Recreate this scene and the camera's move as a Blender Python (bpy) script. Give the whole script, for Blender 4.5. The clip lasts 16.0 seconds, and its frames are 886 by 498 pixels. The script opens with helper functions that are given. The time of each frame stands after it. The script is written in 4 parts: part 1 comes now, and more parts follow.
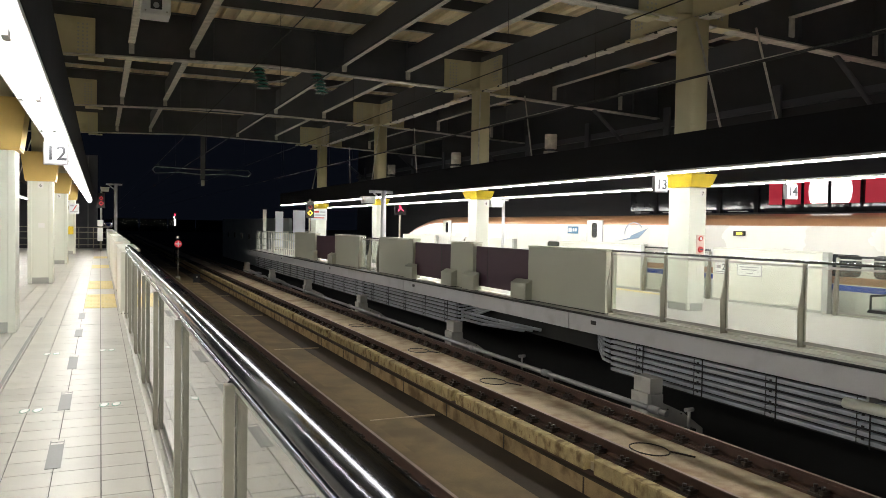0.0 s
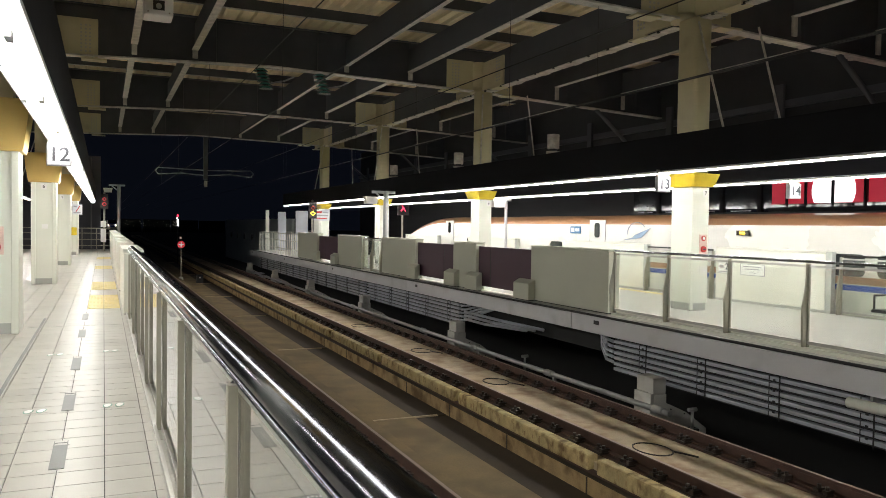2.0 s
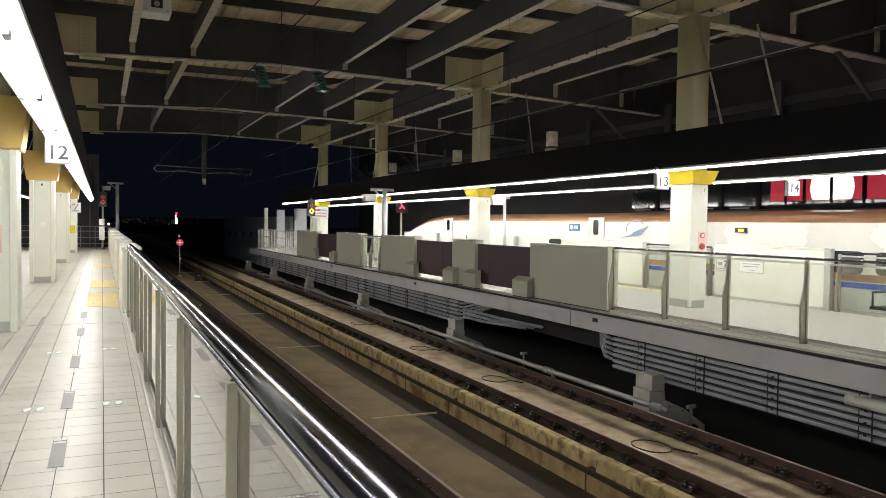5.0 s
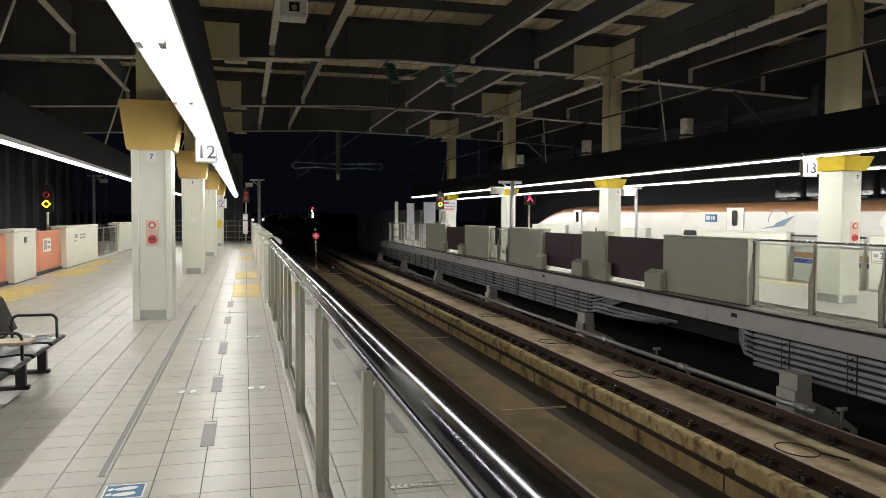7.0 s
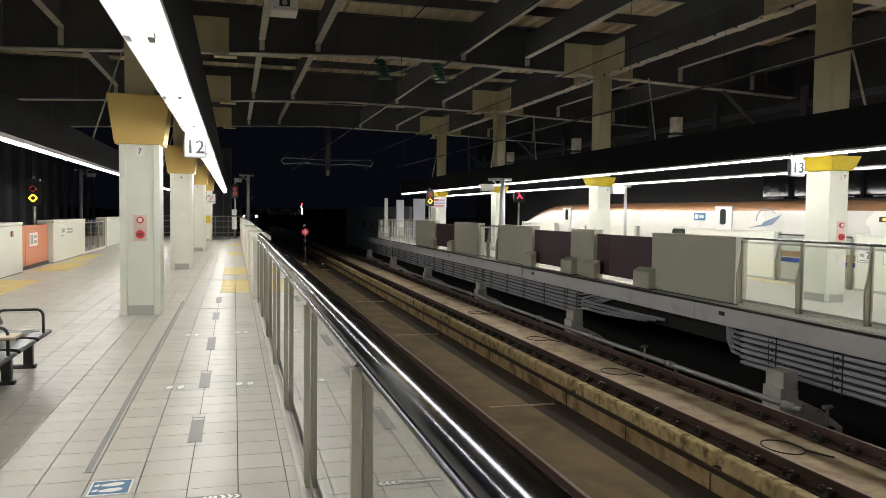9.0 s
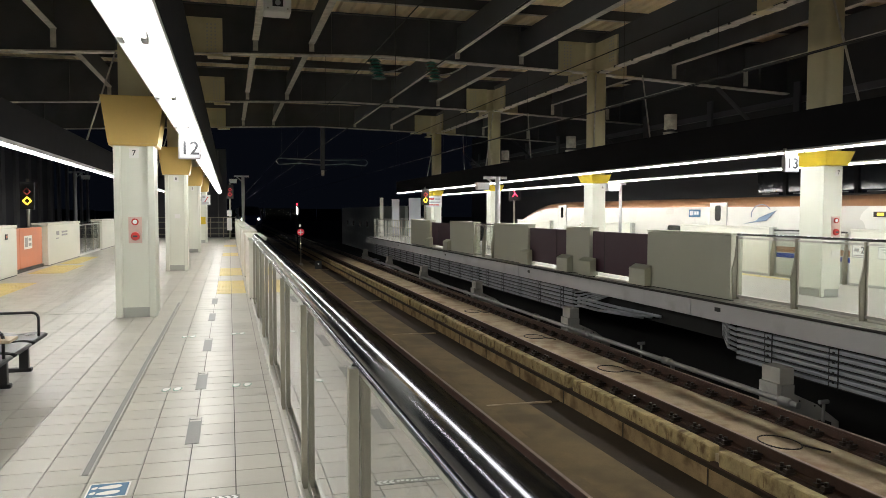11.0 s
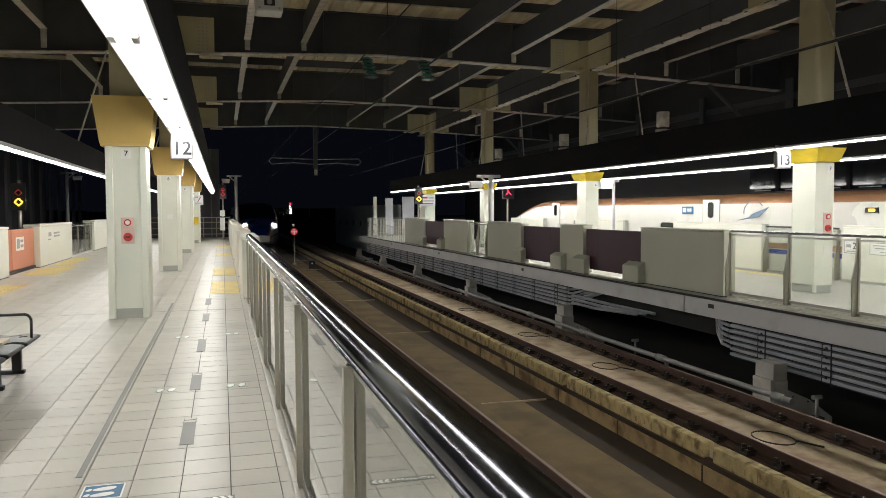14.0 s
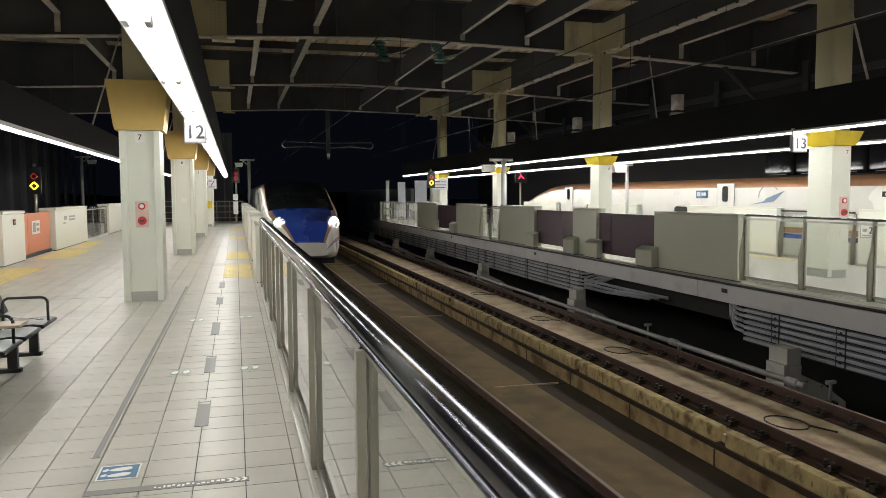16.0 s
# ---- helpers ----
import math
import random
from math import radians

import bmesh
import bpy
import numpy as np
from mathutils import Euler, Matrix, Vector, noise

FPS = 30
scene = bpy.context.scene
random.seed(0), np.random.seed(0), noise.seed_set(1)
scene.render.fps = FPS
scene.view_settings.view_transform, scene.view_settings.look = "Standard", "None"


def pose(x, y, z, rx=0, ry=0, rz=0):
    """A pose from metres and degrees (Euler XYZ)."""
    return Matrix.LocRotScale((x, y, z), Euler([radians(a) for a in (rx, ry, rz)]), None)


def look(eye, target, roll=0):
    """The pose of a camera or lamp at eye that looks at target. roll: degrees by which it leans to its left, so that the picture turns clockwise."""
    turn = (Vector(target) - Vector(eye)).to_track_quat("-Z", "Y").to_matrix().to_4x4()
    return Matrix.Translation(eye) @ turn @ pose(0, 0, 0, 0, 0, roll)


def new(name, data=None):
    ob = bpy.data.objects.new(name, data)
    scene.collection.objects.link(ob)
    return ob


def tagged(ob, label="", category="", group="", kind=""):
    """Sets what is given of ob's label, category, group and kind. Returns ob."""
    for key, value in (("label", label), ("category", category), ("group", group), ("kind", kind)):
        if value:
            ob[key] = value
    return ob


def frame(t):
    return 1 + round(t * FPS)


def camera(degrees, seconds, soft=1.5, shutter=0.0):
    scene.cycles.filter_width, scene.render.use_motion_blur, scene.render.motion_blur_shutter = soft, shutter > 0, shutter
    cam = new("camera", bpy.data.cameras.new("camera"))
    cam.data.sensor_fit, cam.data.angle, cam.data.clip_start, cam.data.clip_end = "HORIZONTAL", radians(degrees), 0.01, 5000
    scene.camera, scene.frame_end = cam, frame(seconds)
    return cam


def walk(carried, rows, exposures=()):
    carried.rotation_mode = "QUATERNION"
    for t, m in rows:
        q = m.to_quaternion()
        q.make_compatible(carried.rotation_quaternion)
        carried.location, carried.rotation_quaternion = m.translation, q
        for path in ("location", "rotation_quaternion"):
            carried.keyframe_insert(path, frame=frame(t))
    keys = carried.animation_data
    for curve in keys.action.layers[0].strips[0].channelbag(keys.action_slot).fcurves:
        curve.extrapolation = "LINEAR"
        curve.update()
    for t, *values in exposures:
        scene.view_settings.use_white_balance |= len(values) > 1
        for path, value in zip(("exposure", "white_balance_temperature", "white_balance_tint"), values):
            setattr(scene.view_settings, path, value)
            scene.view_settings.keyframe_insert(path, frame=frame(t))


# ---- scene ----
cam = camera(60.19, 16.0, soft=0.75)
EYE = 1.71
# yaw (to the left positive), pitch, lean of the picture (clockwise positive), sideways shift in metres
TURNS = (
    (0.0, -24.16, -1.69, 0.95, 0.012), (0.5, -24.06, -1.56, 0.80, 0.012), (1.0, -23.88, -1.68, 0.85, 0.012),
    (1.5, -24.30, -1.73, 0.84, 0.012), (2.0, -23.96, -1.68, 0.84, 0.012), (2.5, -24.04, -1.69, 0.90, 0.012),
    (3.0, -24.06, -1.72, 0.94, 0.012), (4.0, -24.06, -1.76, 0.88, 0.012), (5.0, -24.05, -1.86, 0.76, 0.012), (5.3, -24.00, -1.93, 0.75, 0.012),
    (5.5, -22.06, -2.27, 0.62, 0.009), (6.0, -16.49, -2.60, 0.09, 0.0), (6.5, -13.78, -2.66, -0.18, 0.0),
    (7.0, -14.50, -2.51, 0.25, 0.0), (7.5, -15.00, -2.46, 0.58, 0.0), (8.0, -15.04, -2.78, 0.70, 0.0),
    (8.5, -15.12, -2.88, 0.67, 0.0), (9.0, -15.29, -2.74, 0.63, 0.0), (9.2, -15.14, -2.85, 0.42, 0.0), (10.2, -15.40, -2.82, 0.22, 0.0),
    (11.5, -15.75, -2.78, 0.02, 0.0), (12.0, -15.89, -2.65, -0.06, 0.0), (12.5, -15.87, -2.82, -0.19, 0.0),
    (13.0, -15.99, -2.90, -0.18, 0.0), (13.5, -16.00, -3.08, -0.22, 0.0), (14.0, -16.07, -2.92, -0.28, 0.0),
    (14.5, -16.23, -3.25, -0.25, 0.0), (15.0, -15.94, -3.60, -0.19, 0.0), (15.5, -15.67, -3.76, -0.18, 0.0),
    (16.0, -15.13, -4.12, -0.26, 0.0),
)


def turned(yaw, pitch, lean, shift):
    a, p = radians(yaw), radians(pitch)
    way = Vector((-math.sin(a) * math.cos(p), math.cos(a) * math.cos(p), math.sin(p)))
    eye = Vector((shift * math.cos(a), shift * math.sin(a), EYE))
    return look(eye, eye + way, lean)


EXPOSURES = [(0.0, 0.55), (4.9, 0.55), (5.5, 0.50), (6.0, 0.40), (6.5, 0.26), (7.0, 0.18), (9.2, 0.24), (13.0, 0.26), (15.0, 0.25), (16.0, 0.13)]
walk(cam, [(t, turned(*r)) for t, *r in TURNS], EXPOSURES)

# ---- world, exposure ----
world = bpy.data.worlds.new("night_sky")
scene.world = world
world.use_nodes = True
world.node_tree.nodes["Background"].inputs[0].default_value = (0.13, 0.17, 0.30, 1)
world.node_tree.nodes["Background"].inputs[1].default_value = 0.012
TUBE, THIN_TUBE = 13.0, 52.0


# ---- materials ----
def material(name, colour, rough=0.6, metal=0.0, vary=0.15, scale=3.0, grain=60.0, bump=0.15, stain=None, stain_scale=1.2, stain_at=0.55, coat=0.0, piece=0.0, stretch=(1, 1, 1)):
    m = bpy.data.materials.new(name)
    m.use_nodes = True
    t = m.node_tree
    n, link = t.nodes, t.links.new
    b = n["Principled BSDF"]
    co = n.new("ShaderNodeTexCoord")
    mp = n.new("ShaderNodeMapping")
    mp.inputs["Scale"].default_value = stretch
    ge = n.new("ShaderNodeNewGeometry")
    link(ge.outputs["Position"], mp.inputs["Vector"])
    big, fine = n.new("ShaderNodeTexNoise"), n.new("ShaderNodeTexNoise")
    big.inputs["Scale"].default_value, big.inputs["Detail"].default_value = scale, 5
    fine.inputs["Scale"].default_value, fine.inputs["Detail"].default_value = grain, 3
    link(mp.outputs[0], big.inputs["Vector"]), link(mp.outputs[0], fine.inputs["Vector"])
    mix = n.new("ShaderNodeMix")
    mix.data_type = "RGBA"
    mix.inputs[6].default_value = (*[c * (1 - vary) for c in colour], 1)
    mix.inputs[7].default_value = (*[min(1, c * (1 + vary)) for c in colour], 1)
    add = n.new("ShaderNodeMath")
    add.operation = "MULTIPLY_ADD"
    add.inputs[1].default_value = 0.35
    link(fine.outputs[0], add.inputs[0])
    half = n.new("ShaderNodeMath")
    half.operation = "MULTIPLY"
    half.inputs[1].default_value = 0.65
    link(big.outputs[0], half.inputs[0]), link(half.outputs[0], add.inputs[2])
    wide = n.new("ShaderNodeMapRange")
    wide.inputs[1].default_value, wide.inputs[2].default_value = 0.3, 0.7
    link(add.outputs[0], wide.inputs[0]), link(wide.outputs[0], mix.inputs[0])
    out = mix.outputs[2]
    if stain:
        st = n.new("ShaderNodeTexNoise")
        st.inputs["Scale"].default_value, st.inputs["Detail"].default_value = stain_scale, 8
        link(mp.outputs[0], st.inputs["Vector"])
        ramp = n.new("ShaderNodeMapRange")
        ramp.inputs[1].default_value, ramp.inputs[2].default_value = stain_at - 0.08, stain_at + 0.1
        link(st.outputs[0], ramp.inputs[0])
        mix2 = n.new("ShaderNodeMix")
        mix2.data_type = "RGBA"
        mix2.inputs[7].default_value = (*stain, 1)
        link(out, mix2.inputs[6]), link(ramp.outputs[0], mix2.inputs[0])
        out = mix2.outputs[2]
    if piece:
        info = n.new("ShaderNodeObjectInfo")
        isl = n.new("ShaderNodeMath")
        isl.operation = "ADD"
        link(info.outputs["Random"], isl.inputs[0]), link(ge.outputs["Random Per Island"], isl.inputs[1])
        fr = n.new("ShaderNodeMath")
        fr.operation = "FRACT"
        link(isl.outputs[0], fr.inputs[0])
        rng = n.new("ShaderNodeMapRange")
        rng.inputs[3].default_value, rng.inputs[4].default_value = 1 - piece, 1 + piece
        link(fr.outputs[0], rng.inputs[0])
        hs = n.new("ShaderNodeHueSaturation")
        link(rng.outputs[0], hs.inputs["Value"]), link(out, hs.inputs["Color"])
        out = hs.outputs[0]
    link(out, b.inputs["Base Color"])
    rr = n.new("ShaderNodeMapRange")
    rr.inputs[3].default_value, rr.inputs[4].default_value = max(0.02, rough - 0.08), min(1, rough + 0.08)
    link(big.outputs[0], rr.inputs[0]), link(rr.outputs[0], b.inputs["Roughness"])
    b.inputs["Metallic"].default_value = metal
    b.inputs["Coat Weight"].default_value = coat
    if bump:
        bp = n.new("ShaderNodeBump")
        bp.inputs["Strength"].default_value, bp.inputs["Distance"].default_value = bump, 0.01
        link(add.outputs[0], bp.inputs["Height"]), link(bp.outputs[0], b.inputs["Normal"])
    return m


def glow(name, colour, strength):
    m = bpy.data.materials.new(name)
    m.use_nodes = True
    b = m.node_tree.nodes["Principled BSDF"]
    b.inputs["Base Color"].default_value = (*[c * 0.5 for c in colour], 1)
    b.inputs["Emission Color"].default_value = (*colour, 1)
    b.inputs["Emission Strength"].default_value = strength
    return m


def glass_sheet(name, tint, see, rough=0.05, steep=5.0):
    """A thin pane: mostly clear, with a glossy face."""
    m = bpy.data.materials.new(name)
    m.use_nodes = True
    t = m.node_tree
    t.nodes.remove(t.nodes["Principled BSDF"])
    clear, shine, mix, fr = (t.nodes.new(k) for k in ("ShaderNodeBsdfTransparent", "ShaderNodeBsdfGlossy", "ShaderNodeMixShader", "ShaderNodeLayerWeight"))
    clear.inputs[0].default_value = (*tint, 1)
    shine.inputs["Roughness"].default_value = rough
    fr.inputs[0].default_value = 0.5
    pw, sc = t.nodes.new("ShaderNodeMath"), t.nodes.new("ShaderNodeMath")
    pw.operation, sc.operation = "POWER", "MULTIPLY_ADD"
    pw.inputs[1].default_value, sc.inputs[1].default_value, sc.inputs[2].default_value = steep, 0.9, 0.04
    t.links.new(fr.outputs["Facing"], pw.inputs[0]), t.links.new(pw.outputs[0], sc.inputs[0])
    milk = t.nodes.new("ShaderNodeBsdfDiffuse")
    milk.inputs[0].default_value = (0.75, 0.78, 0.74, 1)
    body = t.nodes.new("ShaderNodeMixShader")
    body.inputs[0].default_value = 1 - see
    t.links.new(clear.outputs[0], body.inputs[1]), t.links.new(milk.outputs[0], body.inputs[2])
    t.links.new(sc.outputs[0], mix.inputs[0]), t.links.new(body.outputs[0], mix.inputs[1]), t.links.new(shine.outputs[0], mix.inputs[2])
    t.links.new(mix.outputs[0], t.nodes["Material Output"].inputs[0])
    return m


TILE = material("platform_tile", (0.425, 0.405, 0.36), 0.35, vary=0.08, scale=1.5, grain=90, bump=0.05, piece=0.06, stain=(0.34, 0.32, 0.28), stain_scale=0.8, stain_at=0.62)
GROUT = material("tile_joint", (0.09, 0.085, 0.078), 0.85)
TACTILE = material("yellow_tactile", (0.66, 0.54, 0.20), 0.5, vary=0.1, piece=0.06)
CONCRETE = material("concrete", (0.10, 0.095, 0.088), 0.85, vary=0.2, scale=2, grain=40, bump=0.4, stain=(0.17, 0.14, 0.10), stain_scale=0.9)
CONCRETE_PALE = material("pale_track_slab", (0.47, 0.38, 0.255), 0.85, vary=0.25, scale=3.0, grain=50, bump=0.4, stain=(0.30, 0.205, 0.13), stain_scale=2.4, stain_at=0.56)
CONCRETE_BROWN = material("rusty_track_floor", (0.200, 0.142, 0.064), 0.75, vary=0.28, scale=1.6, grain=40, bump=0.35, stain=(0.135, 0.092, 0.042), stain_scale=1.1, stain_at=0.54)
CONCRETE_STAINED = material("stained_kerb_concrete", (0.43, 0.335, 0.165), 0.85, vary=0.30, scale=5, grain=45, bump=0.4, stain=(0.15, 0.095, 0.04), stain_scale=6, stain_at=0.575, stretch=(1, 1, 0.75), piece=0.14)
LEDGE = material("browned_ledge_concrete", (0.36, 0.25, 0.125), 0.9, vary=0.3, scale=4, grain=60, bump=0.25, stain=(0.14, 0.085, 0.035), stain_scale=2.5, stain_at=0.56)
ROUGH_CONCRETE = material("rough_beam_concrete", (0.25, 0.23, 0.20), 0.9, vary=0.2, scale=2.5, bump=0.3)
PIER = material("pale_pier_concrete", (0.50, 0.49, 0.46), 0.8, vary=0.12, bump=0.2, stain=(0.33, 0.31, 0.28), stain_scale=2.0, stain_at=0.6)
# Darkened to near black: carries the shade under the island platform
DARK_FLOOR = material("shaded_pit_floor", (0.022, 0.022, 0.021), 0.9, vary=0.3, bump=0.3)
RUST = material("rusty_rail_steel", (0.078, 0.042, 0.030), 0.65, metal=0.2, vary=0.3, scale=6, bump=0.3)
RAILHEAD = material("worn_rail_head", (0.36, 0.27, 0.22), 0.4, metal=0.6, vary=0.2, scale=5)
CLIP = material("dark_rail_clip", (0.040, 0.028, 0.023), 0.5, metal=0.3)
CHROME = material("polished_handrail_steel", (0.13, 0.13, 0.145), 0.19, metal=1.0, vary=0.12, scale=14, bump=0.0)
STEEL = material("brushed_steel", (0.52, 0.51, 0.48), 0.38, metal=0.8, vary=0.08, scale=9, bump=0.03)
FRAME = material("grey_painted_post", (0.35, 0.335, 0.275), 0.36, metal=0.5, vary=0.06)
COLUMN = material("cream_column_paint", (0.74, 0.76, 0.68), 0.42, vary=0.04, scale=1.2, bump=0.03)
PLINTH = material("grey_column_plinth", (0.42, 0.43, 0.40), 0.5, vary=0.06)
GOLD = material("ochre_cap_panel", (0.62, 0.43, 0.13), 0.42, vary=0.05, bump=0.03)
# Webs darkened, bottom flanges brightened: roof light and shade put into the colours
GIRDER = material("darkened_girder_grey", (0.062, 0.066, 0.074), 0.5, vary=0.3, scale=1.2, bump=0.15)
# Pale mottled grey paints highlights on the flanges; also plain grey for rods and cans
FLANGE = material("brightened_flange_grey", (0.52, 0.50, 0.45), 0.45, vary=0.4, scale=5)
BEIGE = material("beige_steel_paint", (0.56, 0.51, 0.33), 0.5, vary=0.07, scale=1.5, bump=0.05, stain=(0.42, 0.37, 0.23), stain_scale=1.0, stain_at=0.62)
DECK = material("cream_roof_deck", (0.80, 0.69, 0.47), 0.6, vary=0.15, scale=2)
BAND = material("dark_canopy_band", (0.010, 0.010, 0.012), 0.85, vary=0.2)
BAND.node_tree.nodes["Principled BSDF"].inputs["Specular IOR Level"].default_value = 0.15
TRAY = material("light_tray_grey", (0.55, 0.55, 0.56), 0.45, vary=0.05)
SCREEN_GREY = material("grey_screen_door_panel", (0.49, 0.50, 0.41), 0.45, vary=0.04, scale=1, bump=0.02)
SCREEN_WHITE = material("ivory_screen_door_panel", (0.72, 0.72, 0.64), 0.4, vary=0.04, scale=1, bump=0.02)
PURPLE = material("dark_plum_door", (0.060, 0.022, 0.040), 0.5, vary=0.08, scale=1, bump=0.02)
ORANGE = material("terracotta_door", (0.62, 0.22, 0.12), 0.4, vary=0.05, bump=0.02)
FASCIA = material("grey_platform_fascia", (0.56, 0.56, 0.58), 0.5, vary=0.07, scale=1.2, stain=(0.46, 0.46, 0.47), stain_scale=1.5, stain_at=0.62)
DUCT = material("grey_cable_duct", (0.42, 0.44, 0.48), 0.42, metal=0.2, vary=0.15)
PIPE = material("galvanised_pipe", (0.42, 0.42, 0.42), 0.4, metal=0.6, vary=0.1)
BLACK = material("black_plastic", (0.015, 0.015, 0.016), 0.4, vary=0.1)
SEAT = material("black_seat_vinyl", (0.010, 0.010, 0.012), 0.3, vary=0.15)
WOOD = material("pale_armrest_wood", (0.42, 0.33, 0.22), 0.45, vary=0.12, stretch=(1, 6, 1))
WHITE = material("white_enamel", (0.80, 0.80, 0.78), 0.4, vary=0.03, bump=0.0)
INK = material("dark_ink", (0.05, 0.05, 0.06), 0.5, bump=0.0)
GREY_INK = material("grey_ink", (0.35, 0.35, 0.36), 0.5, bump=0.0)
BLUE_SIGN = material("blue_floor_print", (0.05, 0.16, 0.30), 0.5, bump=0.0)
GREY_PRINT = material("grey_floor_print", (0.20, 0.20, 0.19), 0.5, bump=0.0)
GREEN_PRINT = material("green_floor_print", (0.12, 0.33, 0.24), 0.5, bump=0.0)
RED = material("red_enamel", (0.55, 0.04, 0.035), 0.35, bump=0.0)
YELLOW = material("yellow_enamel", (0.70, 0.52, 0.03), 0.4, bump=0.0)
TRAIN_WHITE = material("ivory_train_paint", (0.72, 0.71, 0.67), 0.28, vary=0.02, scale=0.5, bump=0.0, coat=0.4)
TRAIN_COPPER = material("copper_train_paint", (0.38, 0.20, 0.105), 0.35, metal=0.3, vary=0.04, scale=0.5, bump=0.0, coat=0.3)
TRAIN_BLUE = material("blue_train_paint", (0.02, 0.06, 0.36), 0.28, vary=0.03, scale=0.5, bump=0.0, coat=0.4)
TRAIN_GLASS = material("dark_train_glass", (0.02, 0.022, 0.025), 0.08, vary=0.1, bump=0.0)
EMBLEM = material("slate_blue_emblem", (0.17, 0.23, 0.33), 0.35, bump=0.0)
# Kerb shadow and damp put into one dark colour; also serves dark joints
KERB_SHADE_DIRT = material("kerb_shadow_and_damp", (0.040, 0.027, 0.015), 0.85, vary=0.35, scale=1.4, grain=30, bump=0.3)
FLOOR_RIGHT = material("island_floor", (0.37, 0.36, 0.335), 0.42, vary=0.1, scale=1.2, grain=80, bump=0.05)
INSULATOR = material("green_glazed_insulator", (0.05, 0.17, 0.14), 0.2, vary=0.1, bump=0.0)
WALL_GREY = material("grey_wall_panel", (0.58, 0.60, 0.66), 0.7, vary=0.1, scale=1.2)
WALL_PALE = material("pale_sound_barrier", (0.55, 0.60, 0.58), 0.8, vary=0.1, scale=1.0)
SIDE_DARK = material("dark_side_cladding", (0.075, 0.075, 0.088), 0.7, vary=0.25, scale=0.8)
SIDE_POST = material("grey_cladding_post", (0.15, 0.15, 0.157), 0.6, vary=0.15, scale=1.5)
ROOF_DARK = material("dark_roof_sheet", (0.03, 0.03, 0.033), 0.7, vary=0.2)
GROUND = material("night_ground", (0.03, 0.032, 0.03), 0.95, vary=0.4, scale=0.05, grain=1)
TUBE_GLOW = glow("lit_tube", (1.0, 0.985, 0.925), TUBE)
THIN_GLOW = glow("lit_thin_tube", (1.0, 0.985, 0.925), THIN_TUBE)
PANE = glass_sheet("clear_pane", (0.96, 0.975, 0.955), 0.985)
PANE_NEAR = glass_sheet("clear_pane_near", (0.95, 0.96, 0.94), 0.985, 0.004, 1.5)
LEFT_GLOW = glow("lit_thin_tube_left", (1.0, 0.985, 0.925), 38.0)
LAMP_GLOW = glow("headlamp_glow", (1.0, 0.97, 0.88), 600.0)
RED_GLOW = glow("red_led", (1.0, 0.04, 0.10), 1.8)
RED_DIM = glow("red_sign_glow", (0.9, 0.06, 0.08), 0.28)
YELLOW_GLOW = glow("yellow_led", (1.0, 0.65, 0.05), 2.2)
SIGN_GLOW = glow("faint_white_glow", (0.95, 0.97, 1.0), 0.16)
POSTER_RED = glow("lit_red_poster", (0.62, 0.03, 0.06), 0.32)
POSTER_WHITE = glow("lit_white_poster", (1.0, 0.95, 0.97), 1.1)
CITY_GLOW = glow("far_window_glow", (0.9, 0.85, 0.7), 0.10)
LAMP_WHITE = glow("small_white_lamp", (1.0, 0.98, 0.92), 3.0)


# ---- building blocks ----
def box(bm, x0, x1, y0, y1, z0, z1, bevel=0.0):
    vs = [bm.verts.new((x, y, z)) for z in (z0, z1) for y in (y0, y1) for x in (x0, x1)]
    fs = [bm.faces.new([vs[i] for i in q]) for q in ((0, 2, 3, 1), (4, 5, 7, 6), (0, 1, 5, 4), (2, 6, 7, 3), (0, 4, 6, 2), (1, 3, 7, 5))]
    if bevel:
        es = list({e for f in fs for e in f.edges})
        bmesh.ops.bevel(bm, geom=es, offset=bevel, segments=2, affect="EDGES", profile=0.6)
    return bm


def rod(bm, a, b, r, seg=10, r2=None):
    a, b = Vector(a), Vector(b)
    d = (b - a)
    q = d.to_track_quat("Z", "Y").to_matrix()
    rings = []
    for p, rad in ((a, r), (b, r if r2 is None else r2)):
        rings.append([bm.verts.new(p + q @ Vector((rad * math.cos(i * math.tau / seg), rad * math.sin(i * math.tau / seg), 0))) for i in range(seg)])
    for i in range(seg):
        f = bm.faces.new((rings[0][i], rings[0][(i + 1) % seg], rings[1][(i + 1) % seg], rings[1][i]))
        f.smooth = True
    bm.faces.new(rings[0][::-1]), bm.faces.new(rings[1])
    return bm


def tube(bm, pts, r, seg=8):
    for a, b in zip(pts, pts[1:]):
        rod(bm, a, b, r, seg)
    return bm


def extrude(bm, outline, along, a, b):
    """A closed outline of (u, v) pushed along one axis from a to b."""
    def at(u, v, w):
        return {"x": (w, u, v), "y": (u, w, v), "z": (u, v, w)}[along]
    r0, r1 = ([bm.verts.new(at(u, v, w)) for u, v in outline] for w in (a, b))
    n = len(outline)
    for i in range(n):
        bm.faces.new((r0[i], r0[(i + 1) % n], r1[(i + 1) % n], r1[i]))
    bm.faces.new(r0[::-1]), bm.faces.new(r1)
    bmesh.ops.recalc_face_normals(bm, faces=bm.faces[:])
    return bm


def mesh_of(name, bm, mat):
    me = bpy.data.meshes.new(name)
    bm.to_mesh(me)
    bm.free()
    for m in (mat if isinstance(mat, (list, tuple)) else [mat]):
        me.materials.append(m)
    return me


def part(name, bm, mat, parent=None, label=""):
    ob = new(name, mesh_of(name, bm, mat))
    ob.parent = parent
    return tagged(ob, label)


